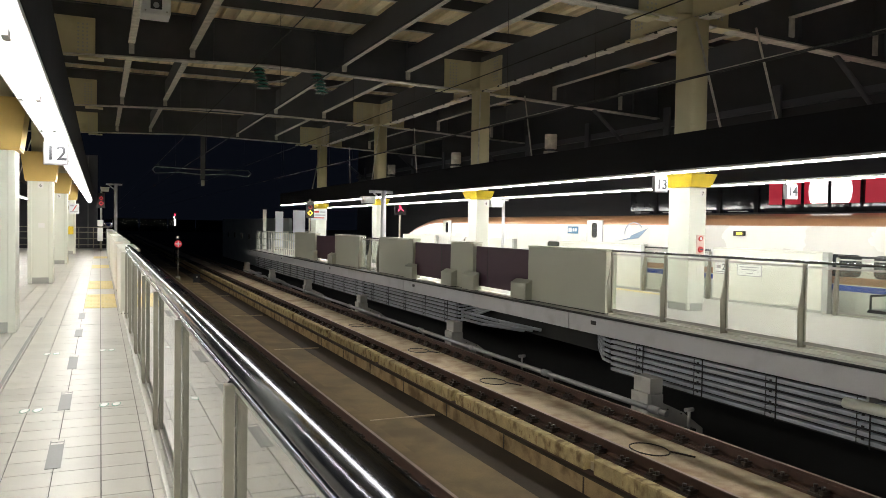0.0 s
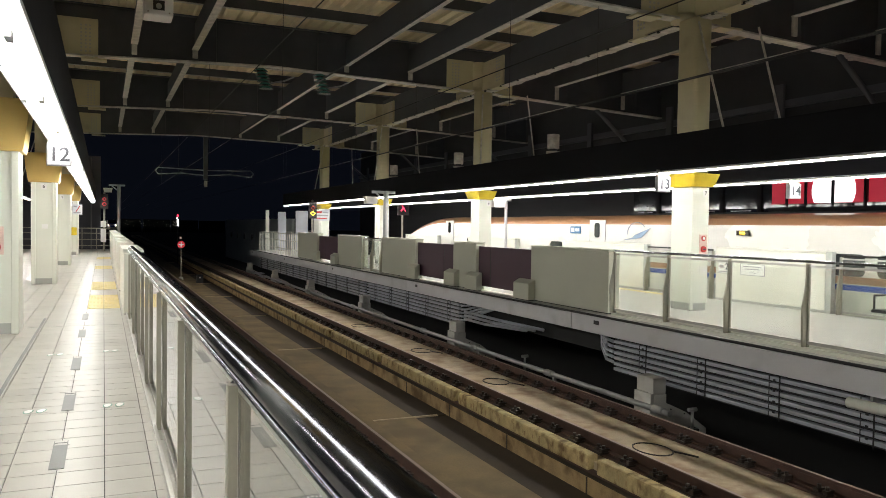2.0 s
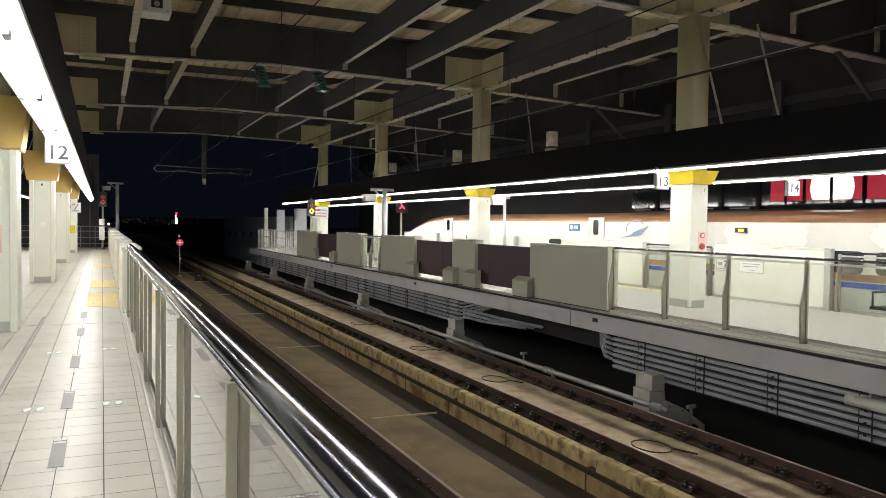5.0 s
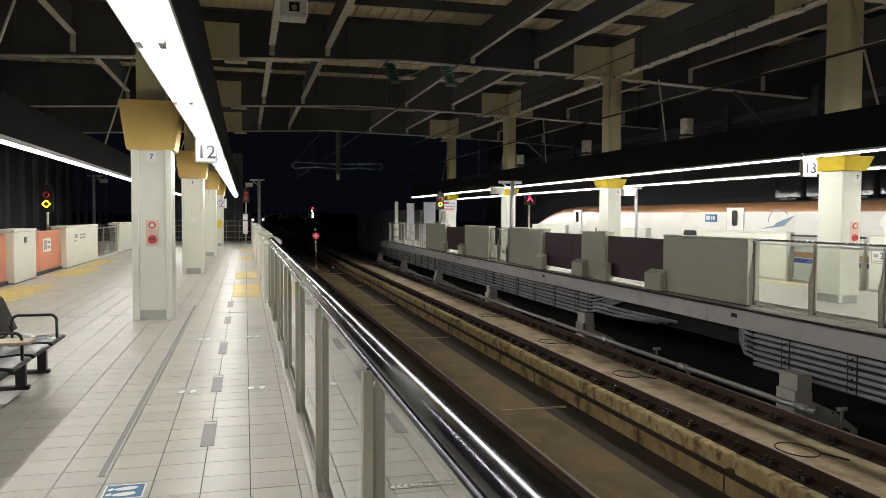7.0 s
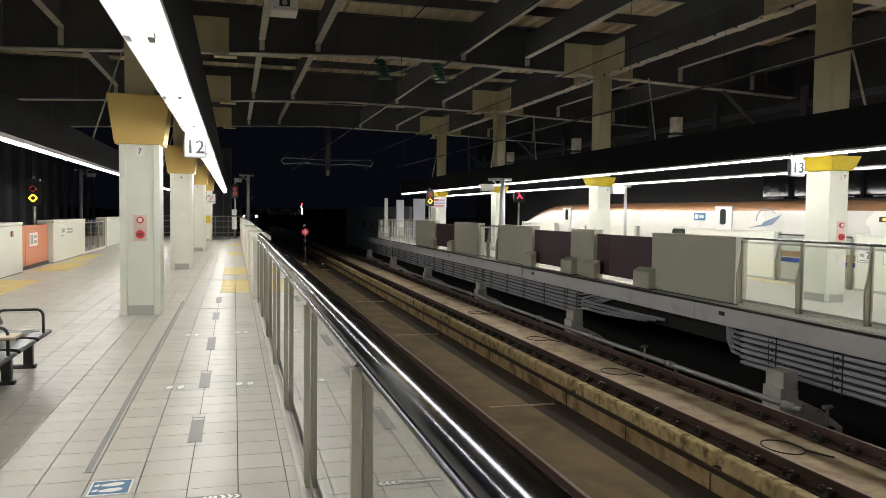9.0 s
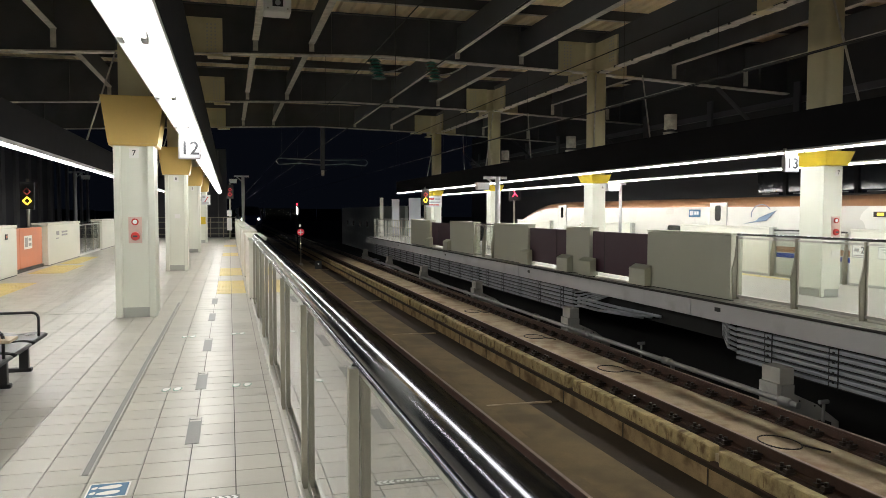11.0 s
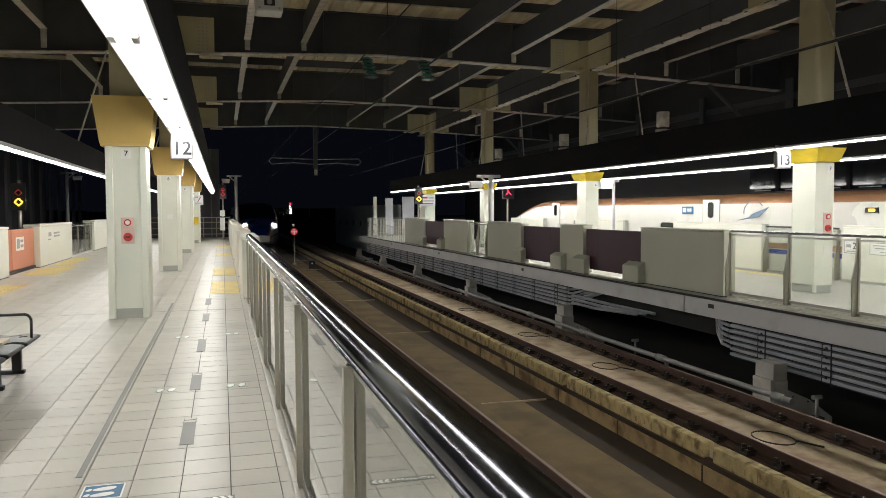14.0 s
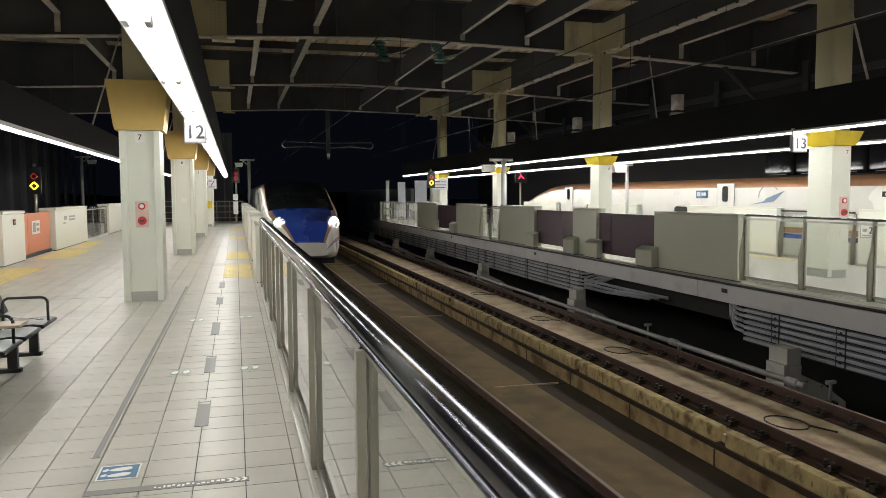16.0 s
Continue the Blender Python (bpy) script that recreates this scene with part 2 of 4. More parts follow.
def thing(name, x, y, z, label, category, group="", kind=""):
    ob = new(name)
    ob.location = (x, y, z)
    ob.empty_display_size = 0.2
    return tagged(ob, label, category, group, kind)


def boxes(*rows, bevel=0.0):
    bm = bmesh.new()
    for r in rows:
        box(bm, *r, bevel=bevel)
    return bm


def rounded(w, h, r, n=4):
    """A closed rounded outline about the origin."""
    pts = []
    for cx, cy, a0 in ((w / 2 - r, h / 2 - r, 0), (-w / 2 + r, h / 2 - r, 90), (-w / 2 + r, -h / 2 + r, 180), (w / 2 - r, -h / 2 + r, 270)):
        pts += [(cx + r * math.cos(radians(a0 + 90 * i / n)), cy + r * math.sin(radians(a0 + 90 * i / n))) for i in range(n + 1)]
    return pts


def text_mesh(name, words, size, mat, parent, m, extrude_by=0.002, label=""):
    cu = bpy.data.curves.new(name, "FONT")
    cu.body, cu.size, cu.extrude = words, size, extrude_by
    cu.align_x, cu.align_y, cu.offset = "CENTER", "CENTER", size * 0.012
    tmp = bpy.data.objects.new(name, cu)
    me = bpy.data.meshes.new_from_object(tmp)
    bpy.data.objects.remove(tmp)
    me.materials.append(mat)
    ob = new(name, me)
    ob.parent = parent
    ob.matrix_local = m
    return tagged(ob, label)


# ---- ground, platforms, tracks ----
tagged(part("ground", boxes((-900, 900, -300, 1500, -9.2, -9.0)), GROUND), "dark ground far below the viaduct at night", "ground", kind="structure")
RAILZ, SLABZ, PITZ = -1.25, -1.46, -1.88

left_floor = tagged(part("floor_left", boxes((-6.3, 0.75, -14, 52, -0.30, -0.012)), GROUT), "tiled platform floor with pale grey square tiles", "floor", kind="structure")
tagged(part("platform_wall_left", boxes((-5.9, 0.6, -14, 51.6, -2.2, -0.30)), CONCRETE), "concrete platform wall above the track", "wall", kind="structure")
right_floor = tagged(part("floor_right", boxes((9.0, 14.07, -14, 51, -0.03, 0.0)), FLOOR_RIGHT), "pale grey island platform floor", "floor", kind="structure")
tagged(part("floor_edge_right", boxes((8.985, 9.24, -14, 51, -0.038, -0.0305), (8.975, 8.999, -14, 51, -0.0300, 0.003)), BLACK), "dark rubber platform edge strip", "edge", kind="structure")
tagged(part("platform_beam_right", boxes((9.75, 13.6, -14, 50.5, -0.9, -0.064)), DARK_FLOOR), "concrete beam under the island platform, coloured near black as shade", "wall", kind="structure")

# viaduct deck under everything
tagged(part("track_floor", boxes((-14, 24, -14, 260, -2.4, PITZ)), DARK_FLOOR), "viaduct deck between and below the tracks, colour darkened as shade", "floor", kind="structure")
near_bed = tagged(part("track_bed_near", boxes((1.15, 4.02, -14, 260, PITZ, SLABZ)), CONCRETE_BROWN), "rust-stained concrete track bed", "track bed", kind="structure")
for k in range(16):
    y0 = -11.95 + 8.34 * k
    part("floor_slab", boxes((4.03, 5.28, y0 + 0.02, y0 + 8.30, PITZ, PITZ + 0.05)), CONCRETE_BROWN, near_bed)
    part("slab_lip", boxes((4.03, 5.75, y0 - .04, y0 + .015, PITZ, PITZ + .06)), CONCRETE_PALE, near_bed)
    # dark strip along the kerb foot: its cast shadow and damp painted in
    part("kerb_shadow_strip", boxes((5.285, 5.94, y0 + 0.02, y0 + 8.30, PITZ, PITZ + 0.035)), KERB_SHADE_DIRT, near_bed)
far_bed = tagged(part("track_bed_far", boxes((6.12, 8.05, -14, 200, PITZ, SLABZ)), CONCRETE_PALE), "pale concrete track slab between the rails", "track bed", kind="structure")
ledge = tagged(part("track_kerb", boxes((5.95, 6.12, -14, 120, PITZ, -1.62)), LEDGE), "stained concrete ledge beside the track slab", "kerb", kind="structure")
# two dark strips paint the shadow line below the kerb blocks
part("kerb_gap", boxes((6.05, 6.12, -14, 120, -1.619, -1.565)), RUST, ledge)
part("ledge_top_shade", boxes((5.955, 6.119, -14, 120, -1.619, -1.612)), KERB_SHADE_DIRT, ledge, "dark strip on the ledge top, painted shade below the blocks")
for k in range(24):
    part("joint", boxes((5.944, 5.9495, -7.1 + 2.225 * k, -7.07 + 2.225 * k, PITZ + .005, -1.62)), KERB_SHADE_DIRT, ledge)
kerb_mesh = mesh_of("kerb_block", boxes((-0.085, 0.085, -2.08, 2.08, -0.105, 0.115), bevel=0.035), CONCRETE_STAINED)
for k in range(26):
    b = new("kerb_block", kerb_mesh)
    b.parent, b.location = ledge, (6.11, 10.66 + 4.35 * (k - 5), -1.475)
    if 3 <= k < 10:
        bm = bmesh.new()
        for j in range(26):
            u = random.uniform(-1.9, 1.9)
            w = random.uniform(.008, .03)
            box(bm, -.0885, -.0852, u, u + w, random.uniform(-.07, -.02), random.uniform(.0, .06))
        tagged(part("stain_mark", bm, LEDGE, b), kind="stuff")


def rail(name, x, label):
    o = thing(name, x, 0, RAILZ, label, "rail", "running rails")
    prof = [(-.075, -.174), (.075, -.174), (.075, -.160), (.012, -.145), (.012, -.045), (.034, -.035), (.034, -.003), (.025, 0), (-.025, 0), (-.034, -.003), (-.034, -.035), (-.012, -.045), (-.012, -.145), (-.075, -.160)]
    part("rail_web", extrude(bmesh.new(), [(u, v - 0.002) for u, v in prof], "y", -14, 190), RUST, o)
    part("rail_head", boxes((-.022, .022, -14, 190, -0.004, 0.001)), RAILHEAD, o, "worn paler running surface")
    bm = bmesh.new()
    box(bm, -.16, .16, -14, 150, -.215, -.176)
    part("rail_pad", bm, LEDGE if x < 5 else RUST, o)
    cm = bmesh.new()
    box(cm, -.21, -.04, -.10, .10, -.180, -.150)
    for q in (-.058, .058):
        box(cm, -.18, -.07, q - .034, q + .034, -.151, -.105), rod(cm, (-.125, q, -.105), (-.125, q, -.062), .026, 6), box(cm, -.09, -.03, q - .02, q + .02, -.135, -.112)
    me = mesh_of("rail_clip", cm, CLIP)
    for k in range(120):
        c = new("rail_clip", me)
        c.parent, c.location = o, (0, 1 + 0.6 * k, 0)
    return o


for x in (2.07, 3.57):
    rail("rail", x, "rusty steel rail of the nearer track with clips")
for x in (6.52, 8.0):
    rail("rail", x, "rusty steel rail beside the island platform with clips")

# hoops on the far slab
for k, (x, y) in enumerate(((7.25, 8.74), (7.38, 13.8), (7.4, 17.9), (7.4, 23.0))):
    bm = bmesh.new()
    bmesh.ops.create_circle(bm, segments=28, radius=0.33)
    ring = [v.co.copy() for v in bm.verts]
    bm.free()
    bm = bmesh.new()
    pts = [Vector((c.x * 0.75, c.y, 0)) for c in ring]
    tube(bm, pts + [pts[0]], 0.011, 5)
    tube(bm, [(0.2, -0.2, 0), (0.35, -0.55, 0)], 0.015, 5)
    o = part("slab_cap_ring", bm, CLIP)
    o.location = (x, y, SLABZ + 0.008)
    tagged(o, "dark ring joint on the pale track slab", "slab ring", "rings on the slab")

# pipe along the far rail
pipe = thing("drain_pipe", 8.42, 0, -1.28, "grey galvanised water pipe with couplings beside the rail", "pipe")
part("pipe", rod(bmesh.new(), (0, 9.75, 0), (0, 50, 0), 0.05, 12), PIPE, pipe)
for k in range(11):
    bm = rod(bmesh.new(), (0, 9.9 + 3.4 * k, 0), (0, 10.15 + 3.4 * k, 0), 0.07, 12)
    part("coupling", bm, PIPE, pipe)
    part("bracket", boxes((-.03, .03, 13.2 + 3.4 * k, 13.26 + 3.4 * k, -0.60, -.03)), PIPE, pipe)
for y in (15.0, 9.6):
    o = part("valve_stub", rod(rod(bmesh.new(), (0, 0, 0), (0, 0, .30), .025, 8), (-.08, 0, .3), (.08, 0, .3), .035, 8), PIPE)
    o.location = (8.75, y, -1.5)
    tagged(o, "short grey valve stub beside the pipe", "valve")
    p = part("valve_base", boxes((-.08, .08, -.08, .08, -.38, 0)), DARK_FLOOR, o)

# fascia of the island platform
fas = thing("platform_fascia", 8.99, 0, 0, "grey painted steel fascia along the island platform edge", "fascia", kind="structure")
fm = mesh_of("fascia_panel", boxes((-.03, .01, -4.77, 4.77, -.375, -.045), bevel=0.006), FASCIA)
dm = mesh_of("fascia_hole", boxes((-.034, -.028, -.09, .09, -.195, -.115)), BLACK)
for k in range(6):
    f = new("fascia_panel", fm)
    f.parent, f.location = fas, (0, 8.68 + 9.57 * (k - 1) , 0)
    d = new("drain_hole", dm)
    d.parent, d.location = fas, (0, 8.68 + 9.57 * (k - 1) + 3.9, 0)

# cable ducts under the island platform
def duct_rack(y0, y1):
    o = thing("cable_duct_rack", 9.15, y0, 0, "stack of grey cable ducts under the platform edge", "cable duct", "ducts under the platform")
    for k in range(6):
        z = -.500 - .102 * k - .012 * (k // 2) + .012
        part("duct", boxes((0, .09, 0, y1 - y0, z - .031, z + .031), bevel=0.010), DUCT, o)
    # black sheet added behind the ducts as the shade in their gaps
    part("duct_gap_shade", boxes((.10, .12, 0, y1 - y0, -1.10, -.40)), BLACK, o)
    n = max(2, int((y1 - y0) / 1.45))
    for k in range(n):
        y = (k + .35) * (y1 - y0) / n
        part("duct_bracket", boxes((-.012, .0, y, y + .018, -1.10, -.40), (-.03, .2, y, y + .05, -.42, -.375)), BLACK, o)
        part("duct_joint", boxes(*[(-.006, .092, y + .20, y + .212, -.522 - .102 * j - .012 * (j // 2), -.452 - .102 * j - .012 * (j // 2)) for j in range(6)]), BLACK, o)
        bm = bmesh.new()
        for j in range(4):
            box(bm, -.012, -.001, y + .09, y + .13, -.52 - .16 * j, -.49 - .16 * j)
        tagged(part("duct_tag", bm, BLACK, o), kind="stuff")
    return o


duct_rack(-6, 12.25), duct_rack(19.4, 27.6), duct_rack(27.9, 36), duct_rack(36.3, 44), duct_rack(44.2, 50)
# loose cable ends where the ducts stop
for y, s in ((12.3, 1), (19.3, -1)):
    for k in range(5):
        z = -.50 - .10 * k
        bm = tube(bmesh.new(), [(9.18, y, z), (9.2, y + s * .25, z + .02), (9.35, y + s * .6, z + .10 + .02 * k), (9.9, y + s * 1.4, -.35)], .032, 7)
        tagged(part("cable", bm, DUCT), "loose grey cable bending under the platform", "cable", "loose cables")
bm = bmesh.new()
for k in range(3):
    tube(bm, [(9.1, 18.9, -.62 - .1 * k), (9.25, 17.0 + .5 * k, -.66 - .1 * k), (9.6, 15.6 + .4 * k, -.72 - .06 * k)], .04, 7)
tagged(part("cable_tray", bm, DUCT), "grey cable trays turning under the platform", "cable tray")
o = thing("tank_pipe", 8.98, 4.2, -.52, "cream lagged pipe hung below the platform edge", "pipe")
part("lagging", rod(bmesh.new(), (0, 0, 0), (0, 2.75, 0), .075, 16), COLUMN, o)
part("hanger", boxes((-.01, .2, 2.4, 2.44, .06, .3)), PIPE, o)

# piers under the island platform
for k in range(6):
    y = 10.33 + 7.95 * k
    o = thing("platform_pier", 8.5, y, PITZ, "pale concrete pier carrying the platform edge", "pier", "platform piers")
    part("pier_block", boxes((.08, .34, 0, .44, 0, .78), bevel=0.015), PIER, o)
    part("pier_face", boxes((.0, .075, 0, .44, .42, .80), bevel=0.008), PIER, o)
    part("pier_cap", boxes((.05, .32, .0, .44, .785, 1.06), bevel=0.01), PIER, o)
    part("pier_beam", extrude(bmesh.new(), [(.345, .0), (1.25, .0), (1.25, .10), (.8, .42), (.345, .62)], "y", .02, .42), PIER, o)
    bm = bmesh.new()
    for u, v in ((.45, .50), (.75, .40), (.52, .16), (.95, .12)):
        rod(bm, (u, .005, v), (u, .021, v), .014, 6)
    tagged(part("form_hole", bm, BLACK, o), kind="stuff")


# ---- near fence ----
fence = thing("glass_fence", 0.45, 0, 0, "glass platform fence with steel posts and a thick polished handrail", "fence")
for k in range(-2, 7):
    y = 2.73 + 1.95 * k
    part("post", boxes((-.040, -.004, y, y + .05, 0.004, 1.14), bevel=.004), FRAME, fence)
    part("base_rail", boxes((-.068, -.041, y, y + 1.945, 0, .055), bevel=.004), STEEL, fence, "polished steel base channel")
    part("rail_stem", rod(bmesh.new(), (-.02, y + .05, 1.12), (.025, y + .05, 1.19), .014, 8), CHROME, fence)
    if k < 6:
        part("pane", boxes((.0, .010, y + .02, y + 1.96, .06, 1.118)), PANE_NEAR, fence)
        part("pane_rail", boxes((-.003, .014, y + .0, y + 1.95, 1.118, 1.134)), STEEL, fence)
        part("bottom_rail", boxes((-.003, .014, y + .0, y + 1.95, .0, .06)), STEEL, fence)
bm = bmesh.new()
rod(bm, (.025, -4, 1.222), (.025, 14.9, 1.222), .058, 32)
part("handrail", bm, CHROME, fence, "thick polished steel handrail")
part("lower_rail", rod(bmesh.new(), (-.028, -4, 1.184), (-.028, 14.9, 1.184), .011, 10), CHROME, fence)
# black strip paints the shaded slit between pane rail and handrail
part("rail_slit_shade", boxes((-.001, .05, -4, 14.9, 1.138, 1.17)), BLACK, fence)

# ---- screen doors of the nearer platform edge (white, seen end-on) ----
def white_screen(y0, y1, x, g):
    o = thing("platform_screen", x, y0, 0, "ivory platform screen door casing", "screen door", g)
    part("casing", boxes((-.17, .15, 0, y1 - y0, 0.02, 1.14), bevel=.02), SCREEN_WHITE, o)
    part("casing_top", boxes((-.19, .17, -.01, y1 - y0 + .01, 1.145, 1.21), bevel=.015), SCREEN_WHITE, o)
    part("base", boxes((-.15, .15, .02, y1 - y0 - .02, 0, .02)), BLACK, o)
    return o


NEAR = "screen doors by the nearer track"
yy = 15.2
for k in range(5):
    white_screen(yy, yy + 3.0, .52, NEAR)
    o = thing("screen_door_leaf", .56, yy + 3.0, 0, "closed sliding platform door leaf", "screen door", NEAR)
    part("leaf", boxes((-.03, .03, .02, 2.2, .08, 1.12), bevel=.01), ORANGE, o)
    part("sill", boxes((-.06, .06, .0, 2.2, 0, .07)), STEEL, o)
    white_screen(yy + 5.2, yy + 6.7, .52, NEAR)
    yy += 7.2

# ---- island platform screens, seen from their track side ----
ISL = "screen doors of the island platform"


def grey_screen(y0, y1):
    o = thing("platform_screen", 9.36, y0, 0, "plain grey back of a platform screen door casing", "screen door", ISL)
    part("casing", boxes((-.11, .16, 0.01, y1 - y0 - .01, .02, 1.26), bevel=.012), SCREEN_GREY, o)
    part("casing_top", boxes((-.12, .17, 0, y1 - y0, 1.265, 1.30), bevel=.008), SCREEN_GREY, o)
    part("base", boxes((-.09, .14, .02, y1 - y0 - .02, 0, .02)), BLACK, o)
    return o


def plum_door(y0, y1, div):
    o = thing("screen_door_leaf", 9.36, y0, 0, "closed dark plum sliding platform door", "screen door", ISL)
    for a, b in ((y0, div), (div, y1)):
        part("leaf", boxes((-.03, .03, a - y0 + .02, b - y0 - .02, .13, 1.19), bevel=.008), PURPLE, o)
    part("door_seal", boxes((-.025, .025, div - y0 - .02, div - y0 + .02, .13, 1.18)), BLACK, o)
    part("threshold", boxes((-.11, .12, .0, y1 - y0, 0, .02)), SCREEN_WHITE, o, "pale threshold")
    part("door_wheel", boxes((-.02, .02, .03, .08, .02, .14), (-.02, .02, y1 - y0 - .08, y1 - y0 - .03, .02, .14)), BLACK, o)
    return o


def wedge(y, s):
    """A guard box at the end of a door opening."""
    o = thing("door_guard_box", 9.25, y, 0, "grey wedge-shaped guard box beside a platform door", "guard box", "guard boxes")
    bm = extrude(bmesh.new(), [(-.18, 0.02), (0, .02), (0, .50), (-.18, .40)], "y", 0, .72 * s)
    bmesh.ops.bevel(bm, geom=bm.edges[:], offset=.012, segments=1, affect="EDGES")
    part("guard", bm, SCREEN_GREY, o)
    part("guard_foot", boxes((-.15, -.02, min(0, .7 * s), max(0, .7 * s), 0, .02)), BLACK, o)


grey_screen(12.6, 15.66), plum_door(15.66, 18.57, 17.87), grey_screen(18.57, 20.06), plum_door(20.06, 22.98, 20.88), grey_screen(22.98, 26.25)
grey_screen(28.6, 32.0), plum_door(32.0, 35.4, 34.2), grey_screen(35.4, 39.4)
for y, s in ((15.45, 1), (18.9, -1), (19.6, 1), (23.3, -1), (31.8, 1), (35.6, -1)):
    wedge(y, s)


def glass_run(x, ys, name, label, lift=0.0):
    o = thing(name, x, ys[0], lift, label, "fence", "glass fences")
    if lift:
        part("plinth", boxes((-.07, .06, 0, ys[-1] - ys[0], -lift, -.003)), SCREEN_WHITE, o, "pale fence plinth")
    for a, b in zip(ys, ys[1:]):
        a, b = a - ys[0], b - ys[0]
        part("pane", boxes((-.006, .006, a + .05, b - .05, .09, 1.14)), PANE, o)
        part("bottom_rail", boxes((-.02, .02, a, b, .04, .085)), STEEL, o)
        part("top_rail", boxes((-.018, .018, a, b, 1.145, 1.175)), STEEL, o)
    for y in ys:
        y -= ys[0]
        part("post", boxes((-.02, .02, y - .03, y + .03, 0, 1.2), bevel=.004), FRAME, o)
        part("post_fin", extrude(bmesh.new(), [(-.021, 0.0), (-.10, .0), (-.12, .55), (-.06, .8), (-.021, 1.15)], "y", y - .012, y + .012), FRAME, o)
    part("handrail", rod(bmesh.new(), (.0, 0, 1.225), (0, ys[-1] - ys[0], 1.225), .022, 12), CHROME, o)
    part("kick_strip", boxes((.03, .05, 0, ys[-1] - ys[0], 0, .06)), SCREEN_WHITE, o)
    return o


glass_run(9.25, [-2.6, -1.1, .4, 1.9, 3.4, 4.9, 6.4, 7.87, 9.37, 10.83, 12.40], "glass_fence", "clear glass fence with slim steel posts", .06)
glass_run(9.3, [26.35, 27.4, 28.5], "glass_gate", "small glazed gate between screen casings")
# end fence of the island platform
o = thing("end_railing", 9.3, 39.6, 0, "pale steel railing at the end of the island platform", "railing")
for k in range(24):
    part("baluster", boxes((-.015, .015, .1 + .46 * k, .16 + .46 * k, 0, 1.2)), SCREEN_WHITE, o)
for z in (.35, .8, 1.2):
    part("rail_bar", boxes((-.02, .02, 0, 11, z - .02, z + .02)), SCREEN_WHITE, o)
for k in range(8):
    part("baluster", boxes((.1 + .5 * k, .15 + .5 * k, 10.98, 11.02, 0, 1.2)), SCREEN_WHITE, o)
part("rail_bar", boxes((0, 4.2, 10.98, 11.02, 1.18, 1.22)), SCREEN_WHITE, o)

# ---- columns ----
def column_left(y, number):
    o = thing("platform_column", -1.455, y, 0, "cream steel platform column with an ochre flared cap", "column", "platform columns")
    part("shaft", boxes((-.20, .20, .06, .56, .16, 2.74)), COLUMN, o)
    for s in (-1, 1):
        part("column_flange", boxes((min(s * .2, s * .305), max(s * .2, s * .305), 0, .62, 0, 2.74), bevel=.012), COLUMN, o)
    part("plinth", boxes((-.198, .198, .045, .575, 0, .16)), PLINTH, o)
    part("upper_shaft", boxes((-.22, .22, .08, .54, 3.52, 6.14)), BEIGE, o)
    bm = bmesh.new()
    lo = [bm.verts.new(p) for p in ((-.37, -.06, 2.78), (.37, -.06, 2.78), (.37, .68, 2.78), (-.37, .68, 2.78))]
    hi = [bm.verts.new(p) for p in ((-.47, -.09, 3.52), (.47, -.09, 3.52), (.47, .71, 3.52), (-.47, .71, 3.52))]
    for i in range(4):
        bm.faces.new((lo[i], lo[(i + 1) % 4], hi[(i + 1) % 4], hi[i]))
    bm.faces.new(lo[::-1]), bm.faces.new(hi)
    part("cap", bm, GOLD, o, "ochre flared cap panel")
    part("cap_rim", boxes((-.36, .36, -.055, .675, 2.742, 2.779)), GOLD, o)
    plate = part("number_plate", boxes((-.07, .07, .052, .058, 2.55, 2.71)), WHITE, o)
    text_mesh("number", number, .12, INK, plate, pose(0, .051, 2.63, 90, 0, 0))
    return o


def column_right(y, number):
    o = thing("platform_column", 11.35, y, 0, "cream steel column rising through the canopy with a yellow cap", "column", "platform columns")
    part("shaft", boxes((0, .45, .0, .65, .16, 2.62), bevel=.015), COLUMN, o)
    part("corner_trim", boxes((-.012, .06, -.012, .03, .02, 2.62)), COLUMN, o)
    part("plinth", boxes((.02, .43, .02, .63, 0, .16)), PLINTH, o)
    bm = bmesh.new()
    lo = [bm.verts.new(p) for p in ((-.06, -.10, 2.63), (.48, -.10, 2.63), (.48, .72, 2.63), (-.06, .72, 2.63))]
    hi = [bm.verts.new(p) for p in ((-.16, -.22, 2.90), (.53, -.22, 2.90), (.53, .82, 2.90), (-.16, .82, 2.90))]
    for i in range(4):
        bm.faces.new((lo[i], lo[(i + 1) % 4], hi[(i + 1) % 4], hi[i]))
    bm.faces.new(lo[::-1]), bm.faces.new(hi)
    part("cap", bm, YELLOW, o, "yellow flared cap")
    bm = extrude(bmesh.new(), [(u + .23, v + .30) for u, v in rounded(.46, .60, .11, 5)], "z", 2.91, 6.19)
    for f in bm.faces:
        f.smooth = len(f.verts) == 4
    part("upper_shaft", bm, BEIGE, o)
    plate = part("number_plate", boxes((.27, .41, -.012, -.004, 2.42, 2.57)), WHITE, o)
    text_mesh("number", number, .11, INK, plate, pose(.34, -.013, 2.495, 90, 0, 0))
    return o


def alarm(parent, x, y, z):
    """Emergency call plate: a white ring above a red push button."""
    part("alarm_plate", boxes((x - .10, x + .10, y - .012, y - .002, z - .22, z + .20)), material_pink, parent, "pale pink alarm plate")
    part("alarm_ring", rod(bmesh.new(), (x, y - .03, z + .12), (x, y - .012, z + .12), .055, 20), RED, parent)
    part("alarm_face", rod(bmesh.new(), (x, y - .036, z + .12), (x, y - .031, z + .12), .034, 20), WHITE, parent)
    part("alarm_button", rod(bmesh.new(), (x, y - .05, z - .11), (x, y - .012, z - .11), .06, 20, .07), RED, parent)
    part("button_bar", boxes((x - .035, x + .035, y - .056, y - .051, z - .125, z - .095)), INK, parent)


